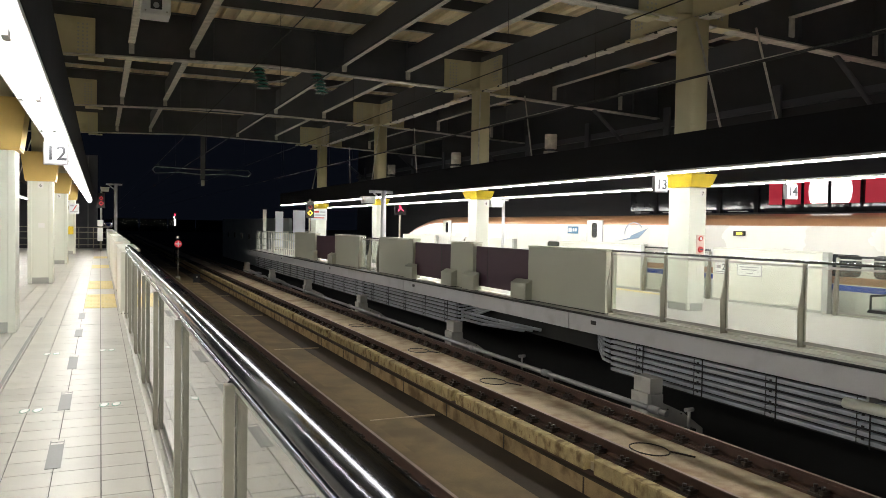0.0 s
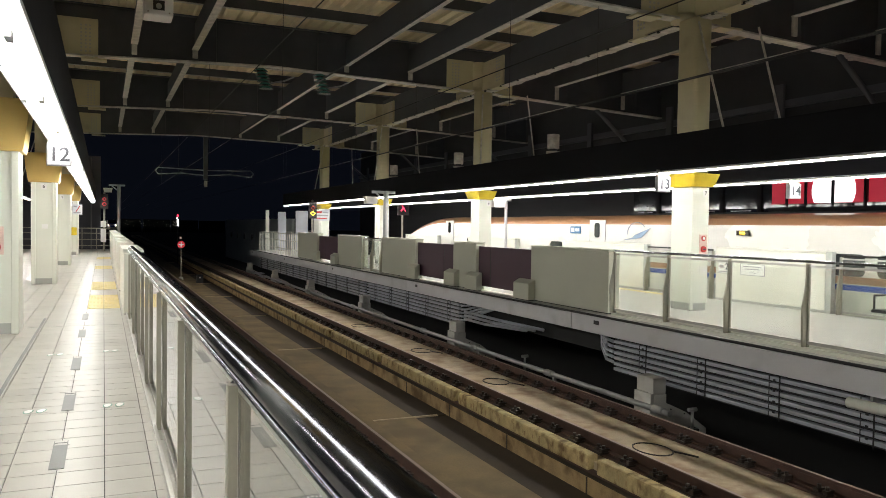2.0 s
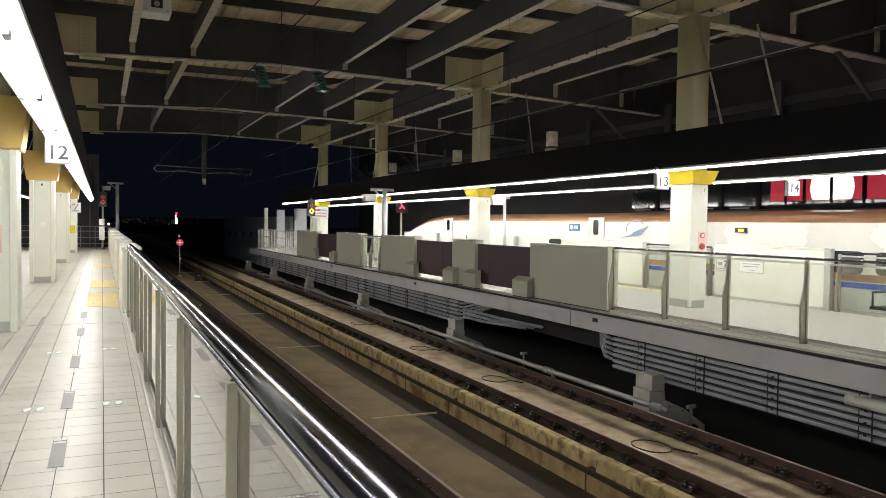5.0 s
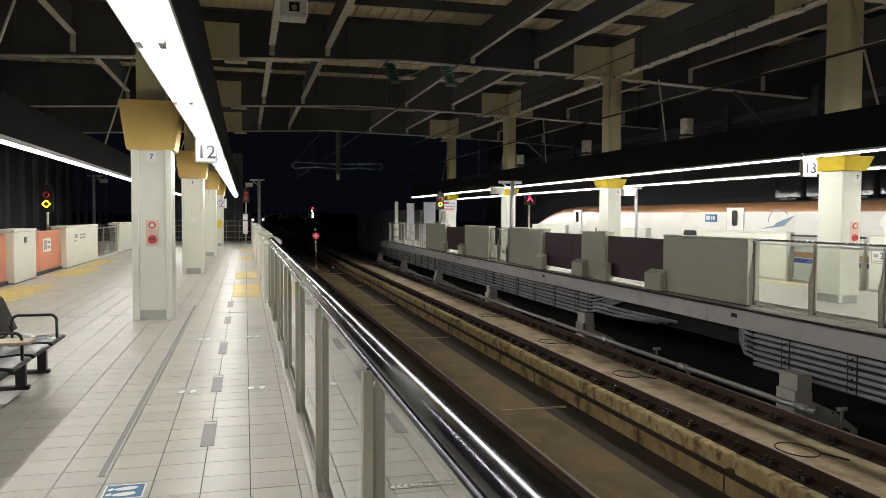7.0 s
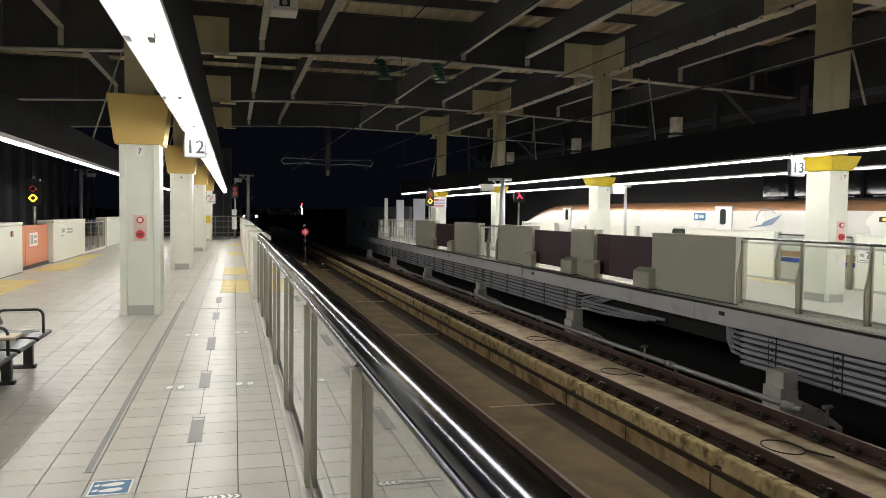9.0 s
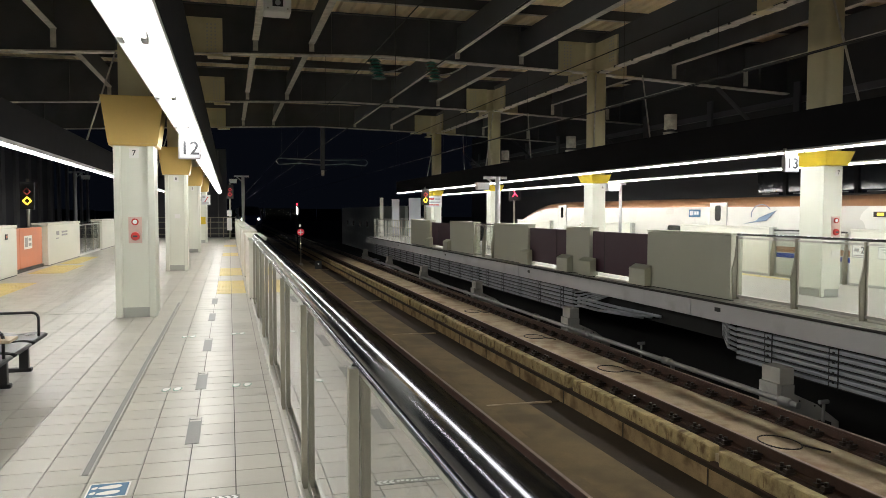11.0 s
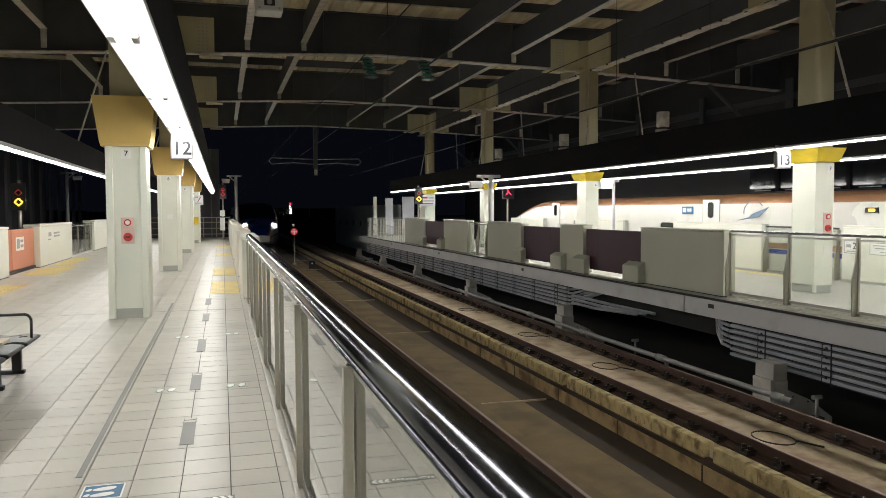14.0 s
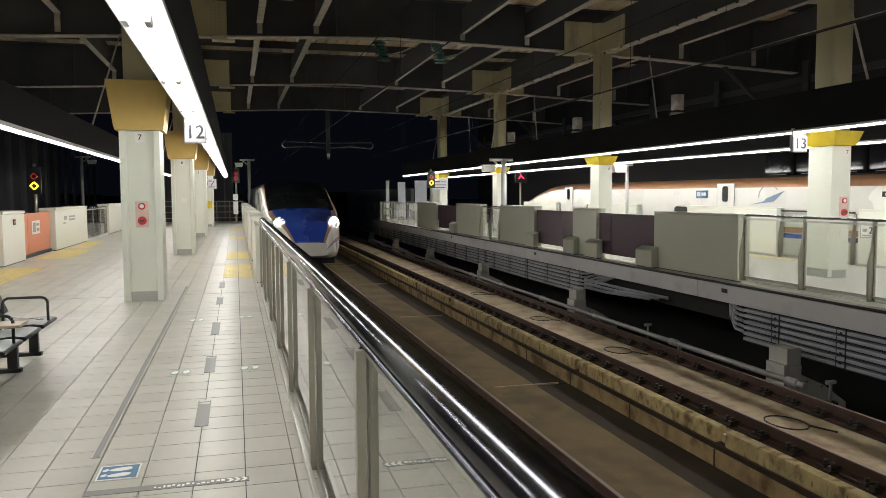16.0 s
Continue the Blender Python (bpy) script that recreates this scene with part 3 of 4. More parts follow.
material_pink = material("pale_pink_plate", (0.70, 0.52, 0.46), 0.4, bump=0.0)
for k, n in enumerate(("8", "7", "6", "5", "4")):
    y = 3.07 + 10 * k
    c = column_left(y, n)
    if n == "7":
        alarm(c, .0, .058, 1.415)
    if n == "5":
        part("hose_cabinet", boxes((-.2, .2, .03, .058, .15, 1.1)), COLUMN, c)
    if n in "6":
        part("notice", boxes((-.05, .1, .05, .058, 1.5, 1.62)), WHITE, c)
for k, n in enumerate(("8", "7", "6", "5", "4")):
    c = column_right(2.6 + 10 * k, n)
    if n == "7":
        alarm(c, .30, -.003, 1.42)
        part("notice", boxes((.22, .42, -.01, -.003, .80, .95)), WHITE, c)

# ---- light bands ----
def band(x0, x1, z0, z1, strip, y0, y1, lit, label):
    o = thing("light_band", 0, 0, 0, label, "light band", "platform light bands")
    part("band_casing", boxes((x0, x1, y0, y1, z0 + .03, z1)), BAND, o)
    part("tray", boxes((strip[0] - .05, strip[0], y0, y1, z0 - .01, z0 + .06), (strip[1], strip[1] + .05, y0, y1, z0 - .01, z0 + .06)), TRAY, o)
    n = int((y1 - y0) / 2.5)
    r, c = (strip[1] - strip[0]) / 2, (strip[0] + strip[1]) / 2
    bulge = [(c + r * math.cos(a), z0 + .012 + r * 1.25 * math.sin(a)) for a in [math.pi + i * math.pi / 10 for i in range(11)]]
    me = mesh_of("light_tube", extrude(bmesh.new(), bulge, "y", -1.235, 1.235), lit)
    for k in range(n):
        t = new("light_tube", me)
        t.parent, t.location = o, (0, y0 + 2.5 * (k + .5), 0)
        if r > .08:
            for q in (-.6, .6):
                part("tube_holder", boxes((c + r * q - .02, c + r * q + .02, y0 + 2.5 * k - .09, y0 + 2.5 * k + .09, z0 - .125, z0 + .0)), TRAY, o)
    return o


band(-.74, -.38, 2.86, 3.58, (-.66, -.44), -10, 47.5, TUBE_GLOW, "dark lighting band over the platform with a bright tube row")
band(-4.0, -3.6, 2.86, 3.58, (-3.74, -3.64), -10, 47.5, LEFT_GLOW, "dark lighting band with a thin bright tube row")
band(10.2, 10.6, 2.86, 3.58, (10.26, 10.34), -10, 47.5, THIN_GLOW, "dark lighting band over the island platform")
band(12.7, 13.1, 2.76, 3.50, (12.84, 12.92), -10, 47.5, THIN_GLOW, "dark lighting band on the far side of the island platform")

# ---- roof steelwork ----
PITCH = ((-16, 5.55), (-1.45, 6.17), (4.6, 6.40), (11.6, 6.23), (30, 5.40))


def sole(x):
    """Height of the girder's lower edge, which rises over the tracks and falls to the sides."""
    for (x0, z0), (x1, z1) in zip(PITCH, PITCH[1:]):
        if x <= x1:
            return z0 + (z1 - z0) * (x - x0) / (x1 - x0)
    return PITCH[-1][1]


def girder(y):
    o = thing("roof_girder", 0, y, 0, "dark grey plate girder across the station roof", "girder", "roof girders")
    line = list(PITCH)
    part("web", extrude(bmesh.new(), [(x, z + .04) for x, z in line] + [(30, 7.60), (-16, 7.60)], "y", -.02, .02), GIRDER, o)
    part("bottom_flange", extrude(bmesh.new(), line + [(x, z + .039) for x, z in line[::-1]], "y", -.15, .15), FLANGE, o)
    part("top_flange", boxes((-16, 30, -.15, .15, 7.601, 7.63)), GIRDER, o)
    for x in range(-15, 30, 3):
        part("stiffener", boxes((x, x + .02, -.13, -.021, sole(x) + .05, 7.60)), GIRDER, o)
    for c, w in ((-1.45, 1.32), (11.58, 1.23)):
        z = sole(c)
        for side in (-1, 1):
            u0, u1 = sorted((c + side * .24, c + side * w))
            part("head_panel", boxes((u0, u1, -.06, .06, z + .02, 7.24), bevel=.008), BEIGE, o, "beige column head panel")
            v0, v1 = sorted((side * .34, side * 1.75))
            part("head_panel", boxes((c - .06, c + .06, v0, v1, z + .02, 7.16), bevel=.008), BEIGE, o, "beige column head panel")
            part("splice_plate", boxes((c + side * (w - .1) - .32, c + side * (w - .1) + .32, -.19, .19, z - .055, z - .012), bevel=.006), BEIGE, o)
            part("splice_plate", boxes((c - .19, c + .19, side * 1.45 - .32, side * 1.45 + .32, z - .075, z - .032), bevel=.006), BEIGE, o)
            bm = bmesh.new()
            for i in range(3):
                for j in range(8):
                    u, v = c + side * (w - .20 - .11 * i), z + .18 + .10 * j
                    box(bm, u - .022, u + .022, -.075, -.061, v - .022, v + .022)
                    u = side * (1.55 - .11 * i)
                    box(bm, c - .075, c - .061, u - .022, u + .022, v - .022, v + .022)
            tagged(part("bolts", bm, PLINTH, o), kind="stuff")
        part("head_column", rod(bmesh.new(), (c, 0, z - .02), (c, 0, 7.2), .29, 20), BEIGE, o, "round beige column top")
        part("head_ring", rod(bmesh.new(), (c, 0, z - .01), (c, 0, z + .12), .33, 20), BEIGE, o)
    return o


for k in range(-1, 5):
    girder(3.2 + 10 * k)


def long_beam(x, z0, z1, w, y0, y1, label):
    o = thing("roof_beam", x, 0, 0, label, "beam", "lengthwise roof beams")
    part("web", boxes((-.015, .015, y0, y1, z0 + .02, z1)), GIRDER, o)
    part("bottom_flange", boxes((-w, w, y0, y1, z0, z0 + .02)), FLANGE, o)
    if z0 > 6.5:
        for a, b in ((y0, y0 + .05), (y1 - .05, y1)):
            # brackets take the brightened grey to read as lit edges
            part("end_bracket", boxes((-.07, .07, a, b, sole(x) + .06, z0 - .001)), FLANGE, o)
    else:
        for j in range(6):
            y = y0 + .8 + j * (y1 - y0 - 1.6) / 5
            part("flange_splice", boxes((-w - .01, w + .01, y, y + .3, z0 - .016, z0 - .001)), FLANGE, o)
        bm = bmesh.new()
        for j in range(int((y1 - y0) / .95)):
            y = y0 + .3 + .95 * j + .2 * math.sin(7 * j + y0)
            for q in (-w, w):
                box(bm, q - .02, q + .02, y, y + .07, z0 - .02, z0 + .035)
        tagged(part("flange_bolts", bm, BLACK, o), kind="stuff")


for k in range(-1, 4):
    a, b = 3.45 + 10 * k, 12.95 + 10 * k
    long_beam(11.6, 6.16, 7.35, .15, a, b, "deep lengthwise roof beam on the column line")
    long_beam(-1.45, 6.12, 7.35, .15, a, b, "deep lengthwise roof beam on the column line")
    for x in (.78, 2.38, 6.83, 8.93, 14.4, 17.2, -4.5):
        long_beam(x, 6.60, 7.35, .09, a + .1, b - .1, "slim lengthwise roof purlin")
for k in range(-1, 4):
    for dy in (2.6, 5.1, 7.6):
        o = thing("roof_purlin", 0, 3.2 + 10 * k + dy, 0, "thin pale cross purlin under the roof deck", "purlin", "cross purlins")
        part("purlin_web", boxes((-16, 30, -.01, .01, 7.37, 7.655)), GIRDER, o)
        part("purlin_flange", boxes((-16, 30, -.05, .05, 7.352, 7.37)), FLANGE, o)
# roof deck with ribs
bm = bmesh.new()
prof, x = [], -16.0
while x < 30:
    prof += [(x, 7.66), (x + .16, 7.66), (x + .20, 7.74), (x + .36, 7.74)]
    x += .40
vs = [[bm.verts.new((u, y, v)) for u, v in prof] for y in (-14, 45)]
for i in range(len(prof) - 1):
    bm.faces.new((vs[0][i], vs[0][i + 1], vs[1][i + 1], vs[1][i]))
tagged(part("ceiling", bm, DECK), "ribbed cream steel roof deck", "ceiling", kind="structure")
tagged(part("roof", boxes((-16.2, 30.2, -14.2, 45.2, 7.9, 8.05)), ROOF_DARK), "flat dark station roof", "roof", kind="structure")
# hanger rods of the light bands
for k in range(5):
    for x, dx, z, off, dy in ((10.5, .98, 3.575, -2.32, 1.85), (12.9, .2, 3.495, -1.58, 1.0), (-3.7, .7, 3.575, -.62, .55)):
        o = part("hanger_rod", rod(bmesh.new(), (0, 0, 0), (dx, dy, sole(x + dx) + .004 - z), .024, 8), FLANGE)
        o.location = (x, 3.2 + off + 10 * k, z)
        tagged(o, "thin grey rod holding the lighting band", "hanger rod", "hanger rods")

# grey duct cans standing on the island's far band
for y in (20.6, 27.6, 35.0):
    o = thing("duct_can", 12.9, y, 3.495, "two-step grey ventilation can on the lighting band", "duct", "duct cans")
    part("can_body", rod(bmesh.new(), (0, 0, 0), (0, 0, .62), .22, 14), FLANGE, o)
    part("can_neck", rod(bmesh.new(), (0, 0, .62), (0, 0, .70), .12, 12), GIRDER, o)
    part("can_head", rod(bmesh.new(), (0, 0, .70), (0, 0, 1.15), .19, 14), FLANGE, o)

# ---- closing walls ----
wl = tagged(part("wall_left", boxes((-12.2, -12.0, -14, 60, -2.4, 6.3)), SIDE_DARK), "dull dark station side wall with grey posts", "wall", kind="structure")
for k in range(26):
    part("wall_post", boxes((-12.0, -11.85, 2.9 * k, 2.9 * k + .7, -2.4, 6.2)), SIDE_POST, wl)
wr = tagged(part("wall_right", boxes((19.2, 19.4, -14, 60, -2.4, 2.32), (19.2, 19.4, -14, 60, 3.38, 7.6), (19.2, 19.4, 24, 60, 2.321, 3.379)), ROOF_DARK), "dark station side wall with a window band", "wall", kind="structure")
we = tagged(part("wall_end", boxes((-6.4, -.15, 54.0, 54.2, -2.4, 5.9)), SIDE_DARK), "dark grey wall past the platform end railing", "wall", kind="structure")
for x in (-5.2, -3.7, -2.2, -.75):
    part("wall_post", boxes((x, x + .09, 53.92, 53.998, -.2, 5.8)), SIDE_POST, we)
for z in (3.95, 4.75, 5.5):
    part("wall_girt", boxes((19.02, 19.198, -14, 60, z, z + .22)), GIRDER, wr)
for k in range(15):
    y = -12.8 + 5 * k
    part("wall_post", boxes((18.9, 19.0, y, y + .30, 3.4, 6.2)), GIRDER, wr)
    part("wall_panel", boxes((19.10, 19.16, y + 1.0, y + 4.0, 4.22, 4.70), bevel=.01), SIDE_POST, wr)
for k in range(6):
    y = 3.2 + 10 * k
    o = thing("knee_brace", 18.9, y, 3.6, "dark steel knee brace between the side wall and a roof girder", "brace", "knee braces")
    bm = bmesh.new()
    rod(bm, (0, 0, .3), (-2.6, 0, sole(16.3) - 3.6 + .02), .07, 8)
    part("strut", bm, GIRDER, o)
    part("strut_shoe", boxes((-.12, .0, -.14, .14, .1, .55)), GIRDER, o)
# unseen wall added behind the camera to close the station
wb = tagged(part("wall_back", boxes((-12, 19.2, -14.4, -14.2, -2.4, 7.6)), WALL_GREY), "plain added wall behind the view, unseen", "wall", kind="structure")


# ---- trains ----
PROFILE = ((.0, .30, 0), (.78, .30, 0), (.93, .42, 0), (.985, 1.0, 0), (1.0, 1.76, 1), (1.0, 1.88, 0), (1.0, 1.90, 2), (.998, 2.05, 0), (.985, 2.6, 0), (.965, 3.10, 5), (.90, 3.38, 4), (.78, 3.53, 3), (.45, 3.63, 3), (0, 3.65, 3))
BODY_MATS = [TRAIN_WHITE, TRAIN_BLUE, TRAIN_COPPER, TRAIN_BLUE, TRAIN_COPPER, TRAIN_WHITE]


def smooth(a, b, s):
    u = max(0.0, min(1.0, (s - a) / (b - a)))
    return u * u * (3 - 2 * u)


def crown(v, flat):
    return v if v <= 3.1 else 3.1 + (v - 3.1) * flat


def hull(bm, rows, flat=1.0):
    """Rings along y: (y, half width, floor height, roof height)."""
    rings, mats = [], []
    for y, hw, lo, hi in rows:
        pts = []
        for u, v, m in PROFILE:
            f = (crown(v, flat) - .30) / 3.35
            pts.append((u * hw, lo + f * (hi - lo)))
        ring = [(x, z) for x, z in pts] + [(-x, z) for x, z in pts[-2:0:-1]]
        rings.append([bm.verts.new((x, y, z)) for x, z in ring])
    mm = [p[2] for p in PROFILE[:-1]]
    mm = mm + mm[::-1]
    n = len(rings[0])
    for a, b in zip(rings, rings[1:]):
        for i in range(n):
            f = bm.faces.new((a[i], a[(i + 1) % n], b[(i + 1) % n], b[i]))
            f.material_index, f.smooth = mm[i], mm[i] != 1
    bm.faces.new(rings[0][::-1]), bm.faces.new(rings[-1])
    return bm


def nose_rows():
    rows = []
    for i in range(25):
        s = 10.2 * (i / 24) ** 1.5
        g = (1 - (1 - min(1, s / 5.2)) ** 2.6)
        hw = .70 + .99 * g
        f = .32 * (1 - (1 - min(1, s / 1.6)) ** 2) + .68 * smooth(.8, 9.2, s)
        hi = 1.05 + 2.60 * f
        lo = .52 - .22 * min(1, s / 1.5)
        rows.append((s, hw, lo, hi))
    return rows


# Black tube added ahead of the headlamp to narrow its cone of light
def light_hood_mesh(s):
    bm = bmesh.new()
    seg = 20
    rings = [[bm.verts.new((s * 1.10 + r * math.cos(i * math.tau / seg), y, 1.78 + r * math.sin(i * math.tau / seg))) for i in range(seg)] for y, r in ((1.72, .25), (1.28, .27), (1.28, .25), (1.70, .235))]
    for a, b in zip(rings, rings[1:]):
        for i in range(seg):
            bm.faces.new((a[i], a[(i + 1) % seg], b[(i + 1) % seg], b[i]))
    return bm


def train(name, label, moving, mats):
    o = thing(name, 0, 0, 0, label, "train")
    flat = 1.0 if moving else 0.55
    rows = nose_rows() + [(25.0, 1.69, .30, 3.65)]
    body = part("nose_car", hull(bmesh.new(), rows, flat), mats, o, "ivory nose car with blue top and copper edge")
    part("end_car", hull(bmesh.new(), [(25.5, 1.69, .30, 3.65), (51.5, 1.69, .30, 3.65)], flat), mats, o)
    part("gangway", boxes((-1.3, 1.3, 24.98, 25.52, .5, 3.2)), BLACK, o)
    part("skirt", boxes((-1.25, 1.25, 2.2, 51, .02, .32)), BLACK, o)
    # windscreen, lying just above the hull
    bm = bmesh.new()
    rr = [r for r in nose_rows() if 3.4 < r[0] < 9.0]
    prev = None
    for y, hw, lo, hi in rr:
        k = (hi - lo) / 3.35
        ring = [bm.verts.new((x * hw, y, lo + (crown(v, flat) - .30) * k + .015)) for x, v in ((-.86, 3.45), (-.74, 3.55), (-.45, 3.64), (0, 3.66), (.45, 3.64), (.74, 3.55), (.86, 3.45))]
        if prev:
            for i in range(6):
                bm.faces.new((prev[i], prev[i + 1], ring[i + 1], ring[i]))
        prev = ring
    bmesh.ops.solidify(bm, geom=bm.faces[:], thickness=.02)
    part("windscreen", bm, TRAIN_GLASS, o, "black curved windscreen")
    for s in (-1, 1):
        lamp = part("headlamp", rod(bmesh.new(), (s * 1.10, 1.72, 1.78), (s * 1.10, 2.6, 1.78), .25, 20), BLACK, o)
        part("added_light_hood", light_hood_mesh(s), BLACK, o)
        part("headlamp_glass", rod(bmesh.new(), (s * 1.10, 1.60, 1.78), (s * 1.10, 1.70, 1.78), .12, 20), LAMP_GLOW if moving else TRAIN_GLASS, lamp, "round headlamp")
    wm = mesh_of("window", extrude(bmesh.new(), [(u, v + 2.285) for u, v in rounded(.74, .46, .11)], "x", -.012, .012), TRAIN_GLASS)
    for s in (-1, 1):
        for y in [12.6, 19.2] + [28.34 + 1.02 * k for k in range(20)]:
            w = new("window", wm)
            w.parent, w.location = body, (s * 1.685, y, 0)
        for y in (10.4, 21.54):
            d = part("car_door", boxes((s * 1.672 - .012, s * 1.672 + .012, y - .40, y + .40, 1.3, 3.22), bevel=.01), TRAIN_WHITE, o)
            part("door_gap", boxes((s * 1.665 - .012, s * 1.665 + .012, y - .415, y + .415, 1.285, 3.235)), GREY_INK, o)
            part("door_window", extrude(bmesh.new(), [(u + y, v + 2.92) for u, v in rounded(.27, .46, .08)], "x", s * 1.678 - .014, s * 1.678 + .014), TRAIN_GLASS, d)
    return o


standing = train("standing_train", "standing ivory high-speed train with copper shoulder and blue stripe", False, [TRAIN_WHITE, TRAIN_BLUE, TRAIN_COPPER, TRAIN_COPPER, TRAIN_COPPER, TRAIN_COPPER])
standing.matrix_basis = pose(15.78, 41.4, RAILZ, 0, 0, 180)
arriving = train("arriving_train", "blue-nosed high-speed train arriving with lit headlamps", True, BODY_MATS)
# destination board, emblem and plates on the standing train (local frame: nose at 0, tail along +y)
part("destination_board", boxes((1.672, 1.70, 20.06, 20.64, 2.80, 3.03)), BLUE_SIGN, standing, "lit blue destination board")
part("board_text", boxes((1.695, 1.704, 20.11, 20.30, 2.85, 2.99), (1.695, 1.704, 20.36, 20.44, 2.87, 2.97), (1.695, 1.704, 20.47, 20.58, 2.87, 2.97)), SIGN_GLOW, standing)
part("car_plate", boxes((1.672, 1.70, 27.3, 27.66, 2.85, 2.97)), BLACK, standing)
part("plate_text", boxes((1.695, 1.704, 27.4, 27.58, 2.88, 2.94)), YELLOW_GLOW, standing)
bm = bmesh.new()
pts = [(1.70, 23.5 + .42 * math.cos(a), 2.86 + .30 * math.sin(a)) for a in [radians(35 + 11 * i) for i in range(15)]]
tube(bm, pts, .013, 6)
part("emblem_arc", bm, EMBLEM, standing, "blue curved emblem")
bm = extrude(bmesh.new(), [(22.75, 2.62), (23.35, 2.68), (23.7, 2.72), (24.1, 3.0), (23.4, 2.80), (23.3, 2.72)], "x", 1.688, 1.70)
part("emblem_wing", bm, EMBLEM, standing)

# ---- gates of the far side of the island (track 14) ----
GATE = "screen doors on the island's far side"
for y0, y1 in ((11.45, 14.6), (17.4, 21.6), (24.8, 28.8), (32, 36)):
    o = thing("platform_screen", 13.94, y0, 0, "ivory platform screen door casing with small notices", "screen door", GATE)
    part("casing", boxes((0, .12, 0, y1 - y0, .06, 1.26), bevel=.012), SCREEN_WHITE, o)
    part("casing_top", boxes((-.01, .125, -.01, y1 - y0 + .01, 1.265, 1.31), bevel=.008), SCREEN_WHITE, o)
    part("end_post", boxes((-.012, .118, -.16, -.012, .0, 1.30), bevel=.01), PLINTH, o, "grey steel end post")
    part("base", boxes((-.012, .11, .0, y1 - y0, 0, .058)), PLINTH, o, "grey base strip")
    e = y1 - y0
    part("notice_rim", boxes((-.008, -.001, e - 1.55, e - .80, .66, .935)), GREY_INK, o)
    n = part("notice", boxes((-.012, -.0085, e - 1.53, e - .82, .675, .92)), WHITE, o, "white printed notice")
    part("notice_lines", boxes((-.016, -.0125, e - 1.45, e - .90, .86, .88), (-.016, -.0125, e - 1.40, e - .95, .80, .82), (-.016, -.0125, e - 1.30, e - 1.1, .72, .735)), GREY_INK, n)
    part("plate_rim", boxes((-.008, -.001, e - .53, e - .07, .66, .965)), GREY_INK, o)
    p = part("door_plate", boxes((-.012, -.0085, e - .51, e - .09, .68, .945)), WHITE, o)
    part("plate_bars", boxes((-.016, -.0125, e - .27, e - .14, .80, .87), (-.016, -.0125, e - .46, e - .14, .70, .725)), GREY_INK, p)
    if y0 < 12:
        text_mesh("door_number", "2", .22, INK, p, pose(-.014, e - .38, .83, 90, 0, -90))
for y0 in (14.75, 8.6):
    o = glass_run(13.98, [y0, y0 + 1.25, y0 + 2.5], "glass_gate", "low glazed gate between screen casings")

# ---- far side of the nearer platform (track 11) ----
LEFT = "screen doors on the far side of the platform"
for y0, y1 in ((20.4, 22.4), (26.0, 31.2), (36.4, 40.5), (13.6, 16.2)):
    o = thing("platform_screen", -5.55, y0, 0, "ivory platform screen door casing", "screen door", LEFT)
    part("casing", boxes((-.30, .15, 0, y1 - y0, .02, 1.25), bevel=.02), SCREEN_WHITE, o)
    part("casing_top", boxes((-.32, .17, -.01, y1 - y0 + .01, 1.255, 1.33), bevel=.02), SCREEN_WHITE, o)
    part("base", boxes((-.28, .13, .02, y1 - y0 - .02, 0, .02)), BLACK, o)
    if y0 == 20.4:
        part("sensor", boxes((.151, .165, .9, 1.1, .98, 1.12)), BLACK, o)
        part("sensor_eye", boxes((.166, .17, .96, 1.04, 1.02, 1.08)), ORANGE, o)
    if y0 == 26.0:
        part("label_bars", boxes((.151, .158, 1.2, 1.6, .92, 1.05), (.151, .158, 2.0, 2.9, .98, 1.04), (.151, .158, 2.0, 2.9, .88, .94), (.151, .158, 1.1, 1.5, .80, .84)), GREY_INK, o)
for y0, y1 in ((22.45, 25.95), (16.25, 20.35), (40.6, 44)):
    o = thing("screen_door_leaf", -5.60, y0, 0, "closed terracotta sliding platform door", "screen door", LEFT)
    mid = y0 + .9
    for a, b in ((y0, mid), (mid, y1)):
        part("leaf", boxes((-.04, .04, a - y0 + .01, b - y0 - .01, .10, 1.22), bevel=.01), ORANGE, o)
    part("sill", boxes((-.07, .07, 0, y1 - y0, 0, .09)), BLACK, o)
    st = part("door_sticker", boxes((.041, .046, 1.35, 2.25, .62, 1.0)), WHITE, o, "white printed sticker")
    part("sticker_bars", boxes((.046, .05, 1.45, 1.75, .68, .95), (.046, .05, 1.85, 2.15, .85, .92), (.046, .05, 1.85, 2.15, .7, .78)), GREY_INK, st)
glass_run(-5.5, [31.3, 33.0, 34.7, 36.3], "glass_gate", "glazed steel gate in the screen line")

# ---- floor: tactile paving and markings ----
def tactile(x0, x1, y0, y1):
    o = thing("tactile_paving", x0, y0, 0, "yellow ribbed tactile paving blocks", "tactile paving", "tactile paving")
    nx, ny = max(1, round((x1 - x0) / .3)), max(1, round((y1 - y0) / .3))
    bm = bmesh.new()
    box(bm, .004, .296, .004, .296, .0, .003)
    for i in range(4):
        box(bm, .03 + .07 * i, .065 + .07 * i, .02, .28, .003, .008)
    me = mesh_of("tactile_block", bm, TACTILE)
    for i in range(nx):
        for j in range(ny):
            b = new("tactile_block", me)
            b.parent, b.location = o, (.3 * i, .3 * j, .0)


